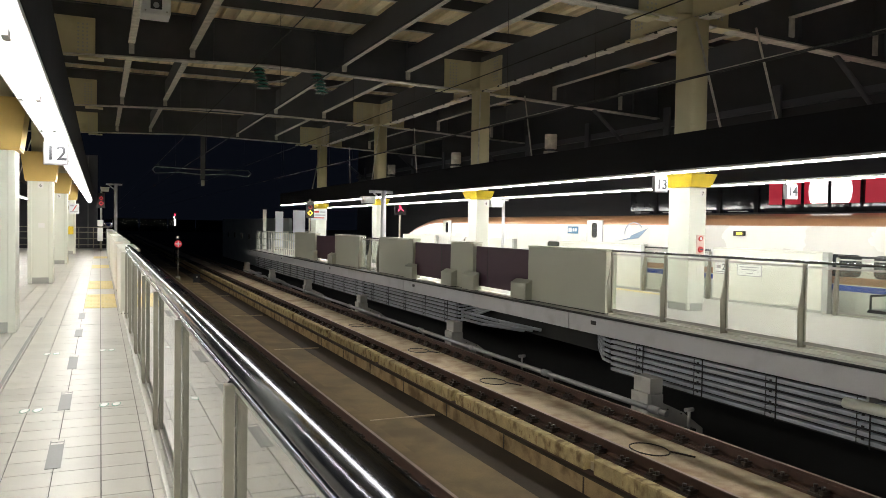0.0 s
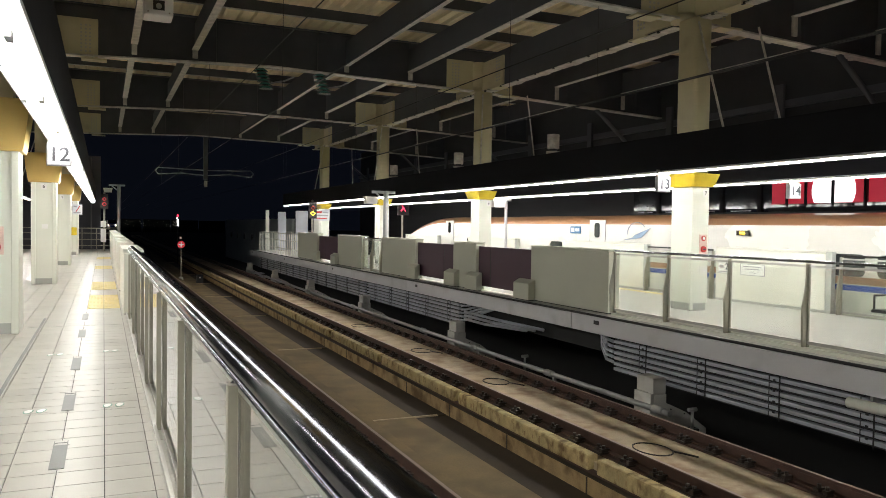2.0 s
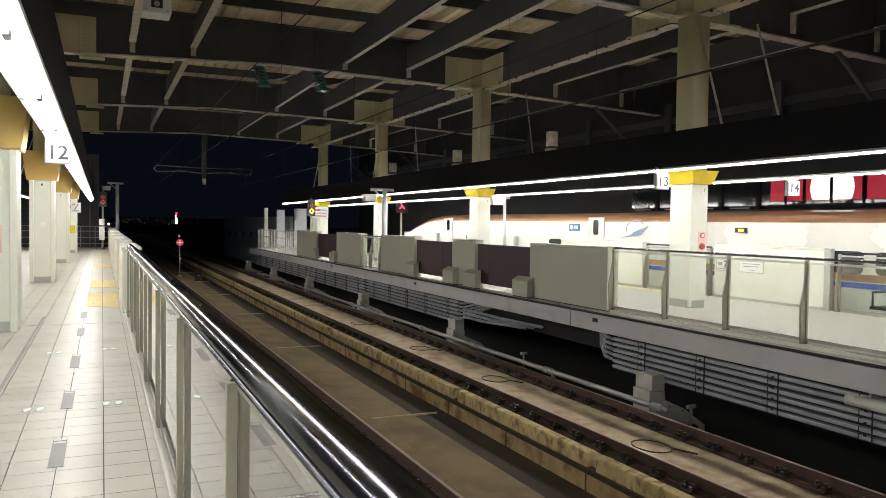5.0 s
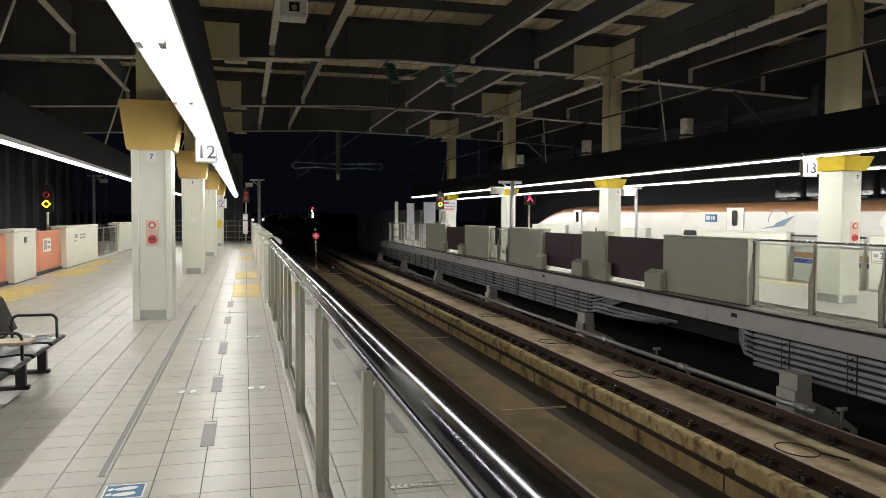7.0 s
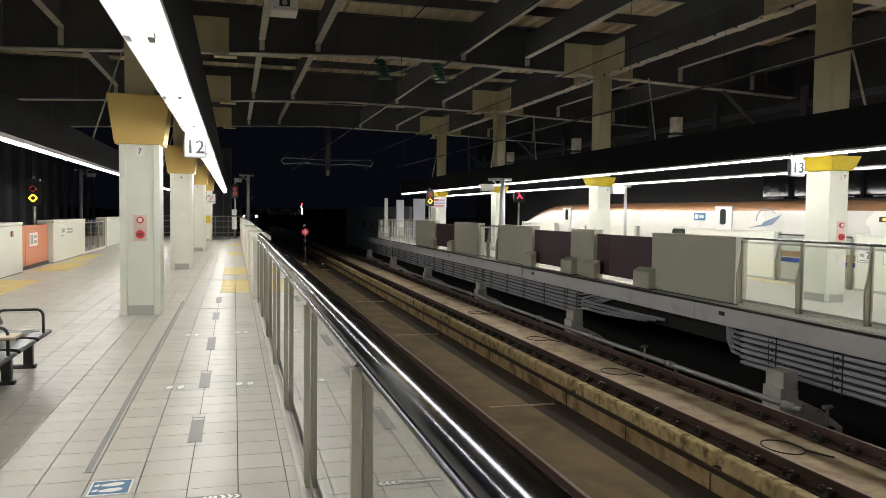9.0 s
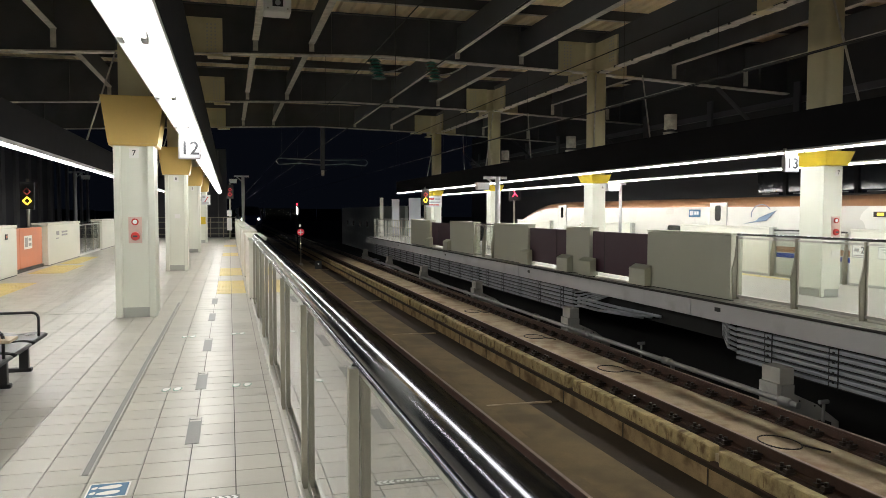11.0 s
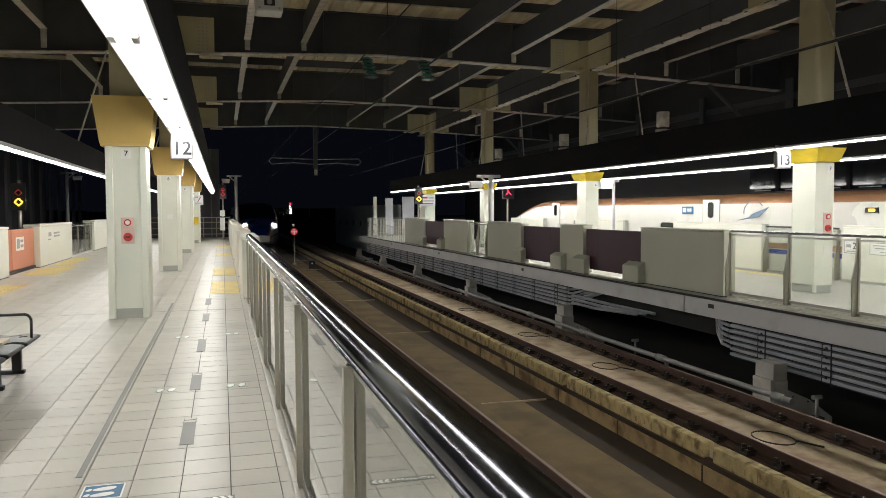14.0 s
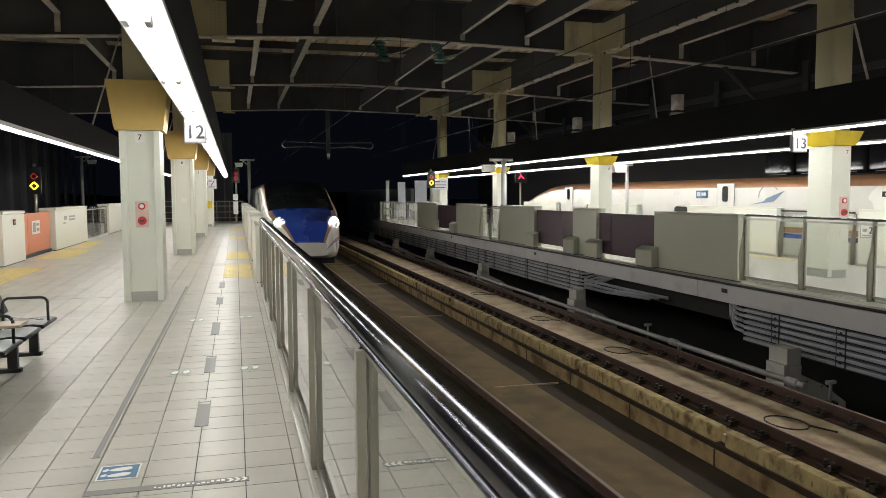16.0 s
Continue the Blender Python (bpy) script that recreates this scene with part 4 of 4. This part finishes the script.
tactile(-.28, .32, 16.4, 19.4), tactile(-.28, .32, 21.0, 23.7), tactile(-.28, .32, 30.2, 32.3), tactile(-.28, .32, 38, 40)
tactile(-5.3, -4.4, 16.4, 20.0), tactile(-5.3, -4.4, 22.9, 26.2), tactile(-5.3, -4.7, 27, 31)
o = thing("tactile_paving", 13.45, 15.4, 0, "yellow tactile strip by the far platform doors", "tactile paving", "tactile paving")
part("tactile_strip", boxes((0, .3, 0, 3, 0.001, .006)), TACTILE, o)


def decal(name, x0, x1, y0, y1, mat, label, z=.0035):
    o = part(name, boxes((x0, x1, y0, y1, .0005, z)), mat)
    return tagged(o, label, "floor marking")


strip_ob = decal("floor_channel", -.94, -.90, 5.3, 15, GREY_PRINT, "grey steel drain channel cover along the platform floor")
part("channel_rim", boxes((-.951, -.941, 5.3, 15, .0005, .005), (-.899, -.889, 5.3, 15, .0005, .005)), STEEL, strip_ob)
for y, ln, dark in ((5.83, .62, True), (7.62, .68, False), (9.7, .85, True), (12.4, .8, False), (14.6, .9, True)):
    d = decal("queue_mark", -.335, -.235, y, y + ln, GREY_PRINT, "grey printed queue mark on the tiles")
    part("mark_head", boxes((-.345, -.225, y + ln, y + ln + .13, .0005, .002)), TILE, d)
    part("mark_outline", boxes((-.335, -.328, y + ln + .01, y + ln + .12, .002, .004), (-.242, -.235, y + ln + .01, y + ln + .12, .002, .004), (-.335, -.235, y + ln + .06, y + ln + .075, .002, .004)), GREY_PRINT, d)
FOOT = [(math.cos(a) * (.11 - .025 * math.cos(a)), math.sin(a) * .042 + .012 * math.cos(a)) for a in [i * math.tau / 16 for i in range(16)]]
for x, y in ((-.55, 7.70), (.10, 7.72), (-.55, 10.9), (.10, 11.0)):
    o = decal("footprint_mark", x - .11, x + .11, y - .09, y + .09, TILE, "pale footprint sticker with a grey outline", .002)
    for s in (-1, 1):
        part("footprint_rim", extrude(bmesh.new(), [(x + .052 * s + v * .95, y + u * .72) for u, v in FOOT], "z", .002, .003), GREEN_PRINT, o)
        part("footprint", extrude(bmesh.new(), [(x + .052 * s + v * .75, y + u * .60) for u, v in FOOT], "z", .0031, .0042), WHITE, o)
o = decal("blue_footprint_sign", -.845, -.625, 4.87, 5.10, BLUE_SIGN, "blue floor sign with white footprints", .003)
part("sign_border", boxes((-.855, -.615, 4.86, 4.87, .0005, .0035), (-.855, -.615, 5.10, 5.11, .0005, .0035), (-.855, -.845, 4.87, 5.10, .0005, .0035), (-.625, -.615, 4.87, 5.10, .0005, .0035)), WHITE, o)
for s in (-1, 1):
    part("footprint", extrude(bmesh.new(), [(-.715 + u * .62, 4.985 + .05 * s + v * .75) for u, v in FOOT], "z", .0031, .0042), WHITE, o)
    part("heel", extrude(bmesh.new(), [(-.815 + u * .16, 4.985 + .045 * s + v * .5) for u, v in FOOT], "z", .0031, .0042), WHITE, o)
o = decal("guide_line", -.88, .04, 4.62, 4.70, GREY_PRINT, "dark printed guide line with pale marks across the tiles")
random.seed(3)
bm, u = bmesh.new(), -.50
while u < -.10:
    w = random.uniform(.008, .022)
    v = random.uniform(4.635, 4.655)
    box(bm, u, u + w, v, v + random.uniform(.012, .032), .0035, .0045)
    u += w + random.uniform(.006, .014)
part("line_marks", bm, WHITE, o, "row of small pale marks")
for k in range(3):
    u = -.09 + .04 * k
    part("chevron", extrude(bmesh.new(), [(u, 4.63), (u + .022, 4.63), (u + .042, 4.66), (u + .022, 4.69), (u, 4.69), (u + .02, 4.66)], "z", .0035, .0045), WHITE, o)

o = tagged(part("expansion_joint", boxes((-5.4, -1.8, 13.78, 13.81, .0005, .004), (-1.1, .3, 13.78, 13.81, .0005, .004)), STEEL), "thin bright metal joint strip across the tiles", "floor strip")
part("joint_shadow", boxes((-5.4, -1.8, 13.811, 13.825, .0005, .003), (-1.1, .3, 13.811, 13.825, .0005, .003)), GREY_PRINT, o)

# ---- hanging signs ----
def number_sign(x, y, z, words, w, facing=0):
    o = thing("platform_number_sign", x, y, z, "lit square platform number sign hanging from the light band", "sign", "platform number signs")
    part("sign_case", boxes((-w / 2, w / 2, -.05, .05, -w * .95 / 2, w * .95 / 2), bevel=.01), GREY_INK, o)
    f = part("sign_face", boxes((-w / 2 + .02, w / 2 - .02, -.056, -.051, -w * .95 / 2 + .02, w * .95 / 2 - .02)), SIGN_GLOW, o)
    text_mesh("sign_number", words, w * .86, INK, f, pose(0, -.058, 0, 90, 0, 0))
    part("sign_hanger", boxes((-w / 2 + .01, w / 2 - .01, -.02, .02, w * .95 / 2, w * .95 / 2 + (.32 if words == "12" else .14))), STEEL, o)
    return o


number_sign(-.555, 12.0, 2.63, "12", .32)
number_sign(10.3, 12.3, 2.62, "13", .32)
number_sign(12.9, 11.4, 2.535, "14", .32)

# ---- bench ----
bench = thing("waiting_bench", -2.06, 5.71, 0, "black beam bench with loop armrests and small wooden side tops", "bench")
part("beam", boxes((-.07, .01, -1.2, 3.28, .29, .35), bevel=.008), BLACK, bench)
for k in range(6):
    y = -.86 + .66 * k
    bm = extrude(bmesh.new(), [(-.30, .43), (-.05, .385), (.12, .40), (.20, .405), (.235, .425), (.22, .45), (.12, .462), (-.05, .445), (-.27, .475)], "y", y, y + .56)
    bmesh.ops.bevel(bm, geom=bm.edges[:], offset=.008, segments=2, affect="EDGES")
    part("seat", bm, SEAT, bench)
    bm = extrude(bmesh.new(), [(-.27, .52), (-.22, .52), (-.36, .86), (-.42, .86)], "y", y, y + .56)
    bmesh.ops.bevel(bm, geom=bm.edges[:], offset=.010, segments=2, affect="EDGES")
    part("backrest", bm, SEAT, bench)
    part("back_stay", boxes((-.30, -.26, y + .22, y + .34, .44, .56)), BLACK, bench)
    part("seat_bracket", boxes((-.09, .07, y + .2, y + .3, .34, .41)), BLACK, bench)
for y in (.15, 2.39, 3.19):
    bm = bmesh.new()
    box(bm, -.09, .0, y - .035, y + .035, .04, .30, bevel=.008)
    box(bm, -.66, .03, y - .04, y + .04, .012, .055, bevel=.012)
    part("foot", bm, BLACK, bench)
for y in (-.92, .17, 1.49, 2.74):
    bm = bmesh.new()
    arc = [(.20 - .06 + .06 * math.cos(radians(a)), y, .63 + .06 * math.sin(radians(a))) for a in (0, 22, 45, 68, 90)]
    back = [(-.15 + .06 * math.cos(radians(a)), y, .63 + .06 * math.sin(radians(a))) for a in (90, 112, 135, 158, 180)]
    tube(bm, [(.20, y, .45)] + arc + back + [(-.21, y, .45)], .014, 10)
    part("armrest", bm, BLACK, bench)
for y in (1.43,):
    part("side_top", boxes((-.25, .28, y - .06, y + .20, .60, .625), bevel=.006), WOOD, bench, "pale wooden side top")
island_bench = thing("waiting_bench", 11.7, 8.3, 0, "black bench seat with a loop armrest on the island platform", "bench")
part("seat", extrude(bmesh.new(), [(-.28, .42), (.18, .41), (.27, .46), (-.26, .47)], "y", -2, .2), SEAT, island_bench)
part("armrest", tube(bmesh.new(), [(-.2, .2, .46), (-.2, .2, .69), (.2, .2, .69), (.2, .2, .46)], .018, 8), BLACK, island_bench)
part("foot", boxes((-.05, .03, -1.0, -.9, 0, .41), (-.05, .03, -.1, 0, 0, .41)), BLACK, island_bench)

# ---- security camera under the roof ----
o = thing("security_camera", .80, 13.0, 5.1, "white box security camera hanging from the roof beam", "camera")
part("housing", boxes((-.22, .22, -.1, .35, -.14, .16), bevel=.03), WHITE, o)
part("front_plate", boxes((-.20, .20, -.118, -.101, -.13, .15), bevel=.012), WHITE, o)
part("lens_window", boxes((-.085, .085, -.126, -.119, -.06, .09)), BLACK, o)
part("lens", rod(bmesh.new(), (.0, -.135, -.0), (.0, -.127, -.0), .045, 14), PIPE, o)
part("fixing_screw", boxes((-.17, -.145, -.124, -.119, -.105, -.08), (.145, .17, -.124, -.119, -.105, -.08)), FLANGE, o)
part("drop_pole", rod(bmesh.new(), (0, .15, .16), (0, .15, 1.9), .05, 10), FLANGE, o)

# ---- poles, signals ----
def diamond(bm, x, z, r, w):
    q = [(0, r), (r, 0), (0, -r), (-r, 0)]
    for (a, b), (c, d) in zip(q, q[1:] + q[:1]):
        rod(bm, (x + a, -.03, z + b), (x + c, -.03, z + d), w, 6)
    return bm


def signal_post(x, y, top, label, lit, dark):
    o = thing("signal_post", x, y, 0, label, "signal", "platform signals")
    part("pole", rod(bmesh.new(), (0, .1, 0), (0, .1, top), .05, 10), FRAME, o)
    part("panel", boxes((-.2, .2, 0, .05, top - .95, top - .1)), BLACK, o)
    part("upper_diamond", diamond(bmesh.new(), 0, top - .40, .10, .018), dark, o)
    part("lower_diamond", diamond(bmesh.new(), 0, top - .69, .115, .024), lit, o)
    return o


signal_post(.05, 48, 3.4, "black signal panel with two red diamonds on a grey post", RED_DIM, RED_DIM)
signal_post(-6.07, 26.5, 2.71, "black signal panel with a lit yellow diamond", YELLOW_GLOW, RED)
signal_post(9.7, 38.1, 2.97, "black signal panel with a lit yellow diamond", YELLOW_GLOW, RED)
for x, y, h in ((.85, 50, 3.95), (-9.2, 52, 4.15), (9.6, 26.85, 3.0), (13.3, 24.35, 2.76)):
    o = thing("lamp_post", x, y, 0, "slim grey post with a cross arm and floodlight box", "post", "platform posts")
    q = 1 if x < -6 else -1
    g = .55 if x == 13.3 else 1.0
    part("pole", rod(bmesh.new(), (0, 0, 0 if x > -6 else -2), (0, 0, h), .09 * g + .005, 12), TRAY, o)
    part("cross_arm", boxes((min(q * .55, -q * .35) * g, max(q * .55, -q * .35) * g, -.05, .05, h - .10, h)), TRAY, o)
    part("arm_brace", rod(bmesh.new(), (0, 0, h - .42 * g), (q * .40 * g, 0, h - .08), .03, 8), TRAY, o)
    fl = extrude(bmesh.new(), [(-.2, -.13), (.2, -.13), (.26, .13), (-.26, .13)], "y", -.16, .16)
    bmesh.ops.translate(fl, verts=fl.verts[:], vec=(q * .6 * g, 0, h - .36 * g))
    part("floodlight", fl, WHITE, o)
    part("floodlight_lens", boxes((q * .6 * g - .17, q * .6 * g + .17, -.12, .12, h - .36 * g - .138, h - .36 * g - .131)), TRAIN_GLASS, o)
o = thing("white_marker_sign", .0, 47.8, 0, "white tall sign plates on the platform end railing", "sign")
part("plate", boxes((-.14, .14, 0, .03, .55, 1.3), (-.14, .14, 0, .03, 1.4, 1.75)), WHITE, o)
part("stake", boxes((-.02, .02, .03, .06, 0, 1.75)), FRAME, o)
# panels and notice boards at the far platform ends
for x, w, z1, m in ((9.55, .22, 2.6, SCREEN_WHITE), (10.35, .5, 2.5, WALL_GREY), (11.5, .8, 2.6, WALL_GREY), (12.7, .5, 2.6, SCREEN_WHITE)):
    o = thing("platform_cabinet", x, 49.6, 0, "upright pale equipment cabinet at the island platform end", "cabinet", "end cabinets")
    part("cabinet_body", boxes((0, w, 0, .08, .05, z1), bevel=.01), m, o)
    part("cabinet_foot", boxes((.02, w - .02, -.05, .13, 0, .05)), FRAME, o)
o = thing("notice_board", 11.2, 42.35, 1.95, "white notice board with red and grey text bars on a column", "notice board")
# board face glows faintly to look brighter; it holds no lamp
part("board", boxes((-.35, .55, 0, .06, 0, .62)), SIGN_GLOW, o)
part("board_bars", boxes((-.25, .1, -.008, -.001, .42, .52), (-.25, .4, -.008, -.001, .1, .16)), RED, o)
part("board_lines", boxes((.15, .45, -.008, -.001, .42, .5), (-.25, .45, -.008, -.001, .25, .32)), GREY_INK, o)
part("board_fixing", boxes((.1, .3, .06, .26, .1, .5)), FRAME, o)
o = thing("notice_board", -1.42, 42.7, 2.05, "small white notice board with a slanted mark on a column", "notice board")
# this board is brightened by the same faint glow, without a lamp
part("board", boxes((.0, .45, 0, .05, 0, .5)), SIGN_GLOW, o)
part("board_bars", boxes((.05, .2, -.008, -.001, .36, .44), (.05, .38, -.008, -.001, .06, .12)), GREY_INK, o)
part("slant_mark", extrude(bmesh.new(), [(.14, .14), (.19, .14), (.36, .42), (.31, .42)], "y", -.008, -.001), RED, o)
part("board_fixing", boxes((-.1, .1, .05, .4, .2, .4)), FRAME, o)
o = thing("yellow_notice", -1.35, 42.95, 1.0, "small yellow notice on a column", "notice")
part("plate", boxes((-.12, .12, 0, .1, 0, .4)), YELLOW, o)
# railing at the end of the nearer platform
o = thing("end_railing", -6, 51, 0, "grey steel railing across the platform end", "railing")
for k in range(9):
    part("post", boxes((.8 * k, .8 * k + .05, 0, .05, 0, 1.3)), FRAME, o)
for z in (.25, .62, 1.0, 1.3):
    part("rail_bar", boxes((0, 6.45, 0, .04, z - .025, z + .025)), FRAME, o)
# red light letter beyond the island
o = thing("red_light_sign", 13.6, 35.5, 2.6, "small red lit signal figure on a dark box", "signal")
part("sign_box", boxes((-.3, .3, 0, .08, -.35, .35)), BLACK, o)
part("lit_figure", tube(tube(bmesh.new(), [(-.13, -.02, -.16), (0, -.02, .0), (-.07, -.02, .12)], .026, 6), [(0, -.02, .0), (.14, -.02, -.16)], .026, 6), RED_GLOW, o)
part("box_arm", boxes((-.04, .04, .08, .14, -2.6, .3)), FRAME, o)
# stop marker beside the nearer track
o = thing("stop_marker", 4.05, 45.8, PITZ, "red round stop marker with a white cross on a thin post", "marker")
part("foot", boxes((-.12, .12, -.12, .12, 0, .5), bevel=.03), FRAME, o)
part("post", rod(bmesh.new(), (0, 0, .4), (0, 0, 2.2), .03, 8), FRAME, o)
# disc and cross are given a faint glow of their own
part("disc", rod(bmesh.new(), (0, -.03, 2.35), (0, .0, 2.35), .20, 24), RED_DIM, o)
part("cross", boxes((-.03, .03, -.04, -.031, 2.2, 2.5), (-.15, .15, -.04, -.031, 2.32, 2.38)), SIGN_GLOW, o)
part("cap_plate", boxes((-.09, .02, -.02, .0, 2.66, 2.80)), WHITE, o)
o = thing("track_lamp", 5.2, 47, PITZ, "small dark track-side lamp box", "lamp box")
part("housing", boxes((-.2, .2, -.1, .1, 0, .55), bevel=.04), BLACK, o)
part("lens", rod(bmesh.new(), (0, -.12, .38), (0, -.101, .38), .05, 12), WHITE, o)
o = thing("far_signal", 5.9, 70, PITZ, "far railway signal with red and white lamps", "signal")
part("mast", rod(bmesh.new(), (0, 0.1, 0), (0, .1, 4.3), .05, 8), BLACK, o)
part("head", boxes((-.18, .18, 0, .08, 3.2, 4.4)), BLACK, o)
part("white_lamp", boxes((-.07, .07, -.03, -.001, 3.30, 3.85), (-.1, -.02, -.03, -.001, 3.9, 4.05)), LAMP_WHITE, o)
part("red_lamp", boxes((-.07, .07, -.03, -.001, 4.12, 4.3)), RED_GLOW, o)

for x, y in ((8.6, 41.5), (8.7, 46.0), (9.0, 49.2)):
    o = thing("trackside_box", x, y, PITZ, "low dark trackside equipment box with pipes", "equipment box", "trackside boxes")
    part("box_body", boxes((-.3, .3, -.7, .7, 0, .42), bevel=.03), CLIP, o)
    part("box_lid", boxes((-.33, .33, -.5, .5, .42, .48), bevel=.01), DUCT, o)
    part("box_pipe", tube(bmesh.new(), [(-.25, -.7, .2), (-.3, -1.2, .15), (-.1, -1.8, .05)], .04, 7), DUCT, o)

# ---- overhead line ----
for x, y, z in ((4.26, 23.0, 6.0), (6.03, 23.0, 6.0)):
    o = thing("insulator", x, y, z, "green glazed ribbed insulator hanging from the roof girder", "insulator", "insulators")
    for k in range(6):
        part("insulator_disc", rod(bmesh.new(), (.03 * k, 0, .22 - .10 * k), (.03 * k, 0, .30 - .10 * k), .21, 18, .10), INSULATOR, o)
    part("hanger", rod(bmesh.new(), (-.05, 0, .1), (-.12, .05, .30), .03, 8), CLIP, o)
    part("arm", tube(bmesh.new(), [(.1, 0, -.15), (.75, .3, .05), (1.1, .5, .24)], .025, 7), PIPE, o)
for x, z0 in ((2.82, 3.75), (7.25, 3.75)):
    o = thing("overhead_wire", x, 0, z0, "thin dark overhead contact wire with a catenary above", "overhead wire", "overhead wires")
    part("contact_wire", rod(bmesh.new(), (0, -14, 0), (0, 200, 0), .01, 6), BLACK, o)
    part("messenger_wire", rod(bmesh.new(), (0, -14, 1.1), (0, 200, 1.1), .01, 6), BLACK, o)
    for k in range(5):
        part("dropper", rod(bmesh.new(), (0, 3.2 + 10 * k, 0), (0, 3.2 + 10 * k, sole(x) + .004 - z0), .005, 5), BLACK, o)
o = thing("feeder_wire", 9.3, 0, 4.35, "thin feeder cable along the island platform", "cable")
part("wire", rod(bmesh.new(), (0, -10, 0), (0, 45, 0), .010, 6), BLACK, o)
for k in range(5):
    part("dropper", rod(bmesh.new(), (0, 3.2 + 10 * k, 0), (0, 3.2 + 10 * k, sole(9.3) + .004 - 4.35), .005, 5), BLACK, o)
o = thing("overhead_line_arm", 5.45, 46.5, -.27, "dark overhead line drop arm with a looped cantilever tube", "overhead line support")
part("drop_post", boxes((-.12, .12, -.1, .1, 4.5, 7.9)), GIRDER, o)
part("drop_foot", boxes((-.09, .09, -.1, .0, 4.1, 4.45)), FLANGE, o)
for s in (-1, 1):
    bm = bmesh.new()
    tube(bm, [(0, 0, 4.75), (s * 1.3, 0, 4.85), (s * 2.6, 0, 4.75), (s * 2.75, 0, 4.95), (s * 2.6, 0, 5.12), (s * 1.2, 0, 5.08), (0, 0, 5.05)], .03, 7)
    part("loop_arm", bm, PIPE, o)

# ---- window band and posters on the far wall ----
o = thing("window_band", 19.15, 0, 2.85, "row of dark-framed windows in the far wall", "window", kind="structure")
for k in range(14):
    y = 2.0 + 1.62 * k
    part("window_frame", boxes((-.06, .1, y - .09, y + .09, -.53, .53)), BAND, o)
    part("pane", boxes((.0, .01, y + .095, y + 1.52, -.42, .50)), TRAIN_GLASS, o)
    part("sill_strip", boxes((-.05, -.02, y + .35, y + 1.2, -.50, -.47)), TRAY, o)
o = thing("lit_poster", 19.05, 11.5, 2.55, "bright red and white lit advertising panels behind the windows", "poster")
part("poster_panel", boxes((0, .03, -1.6, 2.85, 0, .72)), POSTER_RED, o)
part("poster_panel", boxes((0, .03, 4.92, 6.15, 0, .72)), POSTER_RED, o)
disc = [(3.96 + .72 * math.cos(i * math.tau / 40), max(.01, min(.71, .36 + .72 * math.sin(i * math.tau / 40)))) for i in range(40)]
part("poster_disc", extrude(bmesh.new(), disc, "x", -.012, -.002), POSTER_WHITE, o, "large white glowing disc")
part("poster_backing", boxes((0, .03, 3.0, 4.85, 0, .72)), POSTER_RED, o)
for a in (-.4, 1.2, 2.86, 3.88, 4.80, 5.48):
    part("mullion", boxes((-.1, -.05, a, a + .07, -.1, .8)), BAND, o)
part("mullion_foot", boxes((-.1, .1, -1.7, 6.2, -.23, -.1)), BAND, o)

# ---- beyond the platform ends ----
o = tagged(part("sound_barrier", boxes((12.0, 12.2, 53, 84.5, -9, 2.1)), WALL_PALE), "pale sound barrier wall beside the track", "wall", kind="structure")
for k in range(5):
    part("barrier_plate", boxes((11.92, 11.99, 64 + 4 * k, 64.5 + 4 * k, .3, .8)), BLACK, o)
o = tagged(part("barrier_left", boxes((-7.2, -7.0, 60, 260, -9, .6)), WALL_GREY), "low dark parapet along the line", "wall", kind="structure")
random.seed(5)
lights = thing("city_lights", 0, 900, 0, "far tiny lit windows of a dark town", "city lights", kind="stuff")
bm = bmesh.new()
for k in range(46):
    x, z = random.uniform(20, 75), random.uniform(-3, 3)
    s = random.uniform(.25, .8)
    box(bm, x, x + s, 0, .3, z, z + s)
part("far_windows", bm, CITY_GLOW, lights)
o = thing("town_mass", 0, 905, 0, "dark far town outline", "backdrop", kind="structure")
part("blocks", boxes(*[(-200 + 30 * k, -172 + 30 * k, 0, 10, -9, random.uniform(1, 6)) for k in range(14)]), GROUND, o)


# ---- platform tiles, last ----
TX, TY, P = .02, 4.55, .3
tile_me = mesh_of("tile", boxes((.0035, P - .0035, .0034, P - .0034, -.012, 0.0)), TILE)
for i in range(-6, 1):
    for j in range(42):
        t = new("tile", tile_me)
        t.parent, t.location = left_floor, (TX + P * i, TY + P * j, 0)
verts, faces = [], []
for i in range(-21, 2):
    for j in range(-50, 158):
        if -6 <= i < 1 and 0 <= j < 42:
            continue
        x, y = TX + P * i, TY + P * j
        b = len(verts)
        for z in (-.012, 0.0):
            verts += [(x + .003, y + .0034, z), (x + P - .003, y + .0034, z), (x + P - .003, y + P - .0034, z), (x + .003, y + P - .0034, z)]
        faces += [(b + 4, b + 5, b + 6, b + 7), (b, b + 1, b + 5, b + 4), (b + 1, b + 2, b + 6, b + 5), (b + 2, b + 3, b + 7, b + 6), (b + 3, b, b + 4, b + 7)]
me = bpy.data.meshes.new("tiles")
me.from_pydata(verts, [], faces)
me.materials.append(TILE)
ob = new("tiles", me)
ob.parent = left_floor
tagged(ob, kind="stuff")


def motions():
    rows = ((0, 328), (1.5, 298), (3, 268), (5, 226), (6, 204), (7, 181), (8, 162.5), (9.2, 142), (11.5, 101), (12.5, 86), (13.5, 70.5), (14.5, 55), (15, 47.4), (15.5, 40), (16, 32.4))
    walk(arriving, [(t, pose(2.80, y - 1.7, RAILZ)) for t, y in rows])


motions()
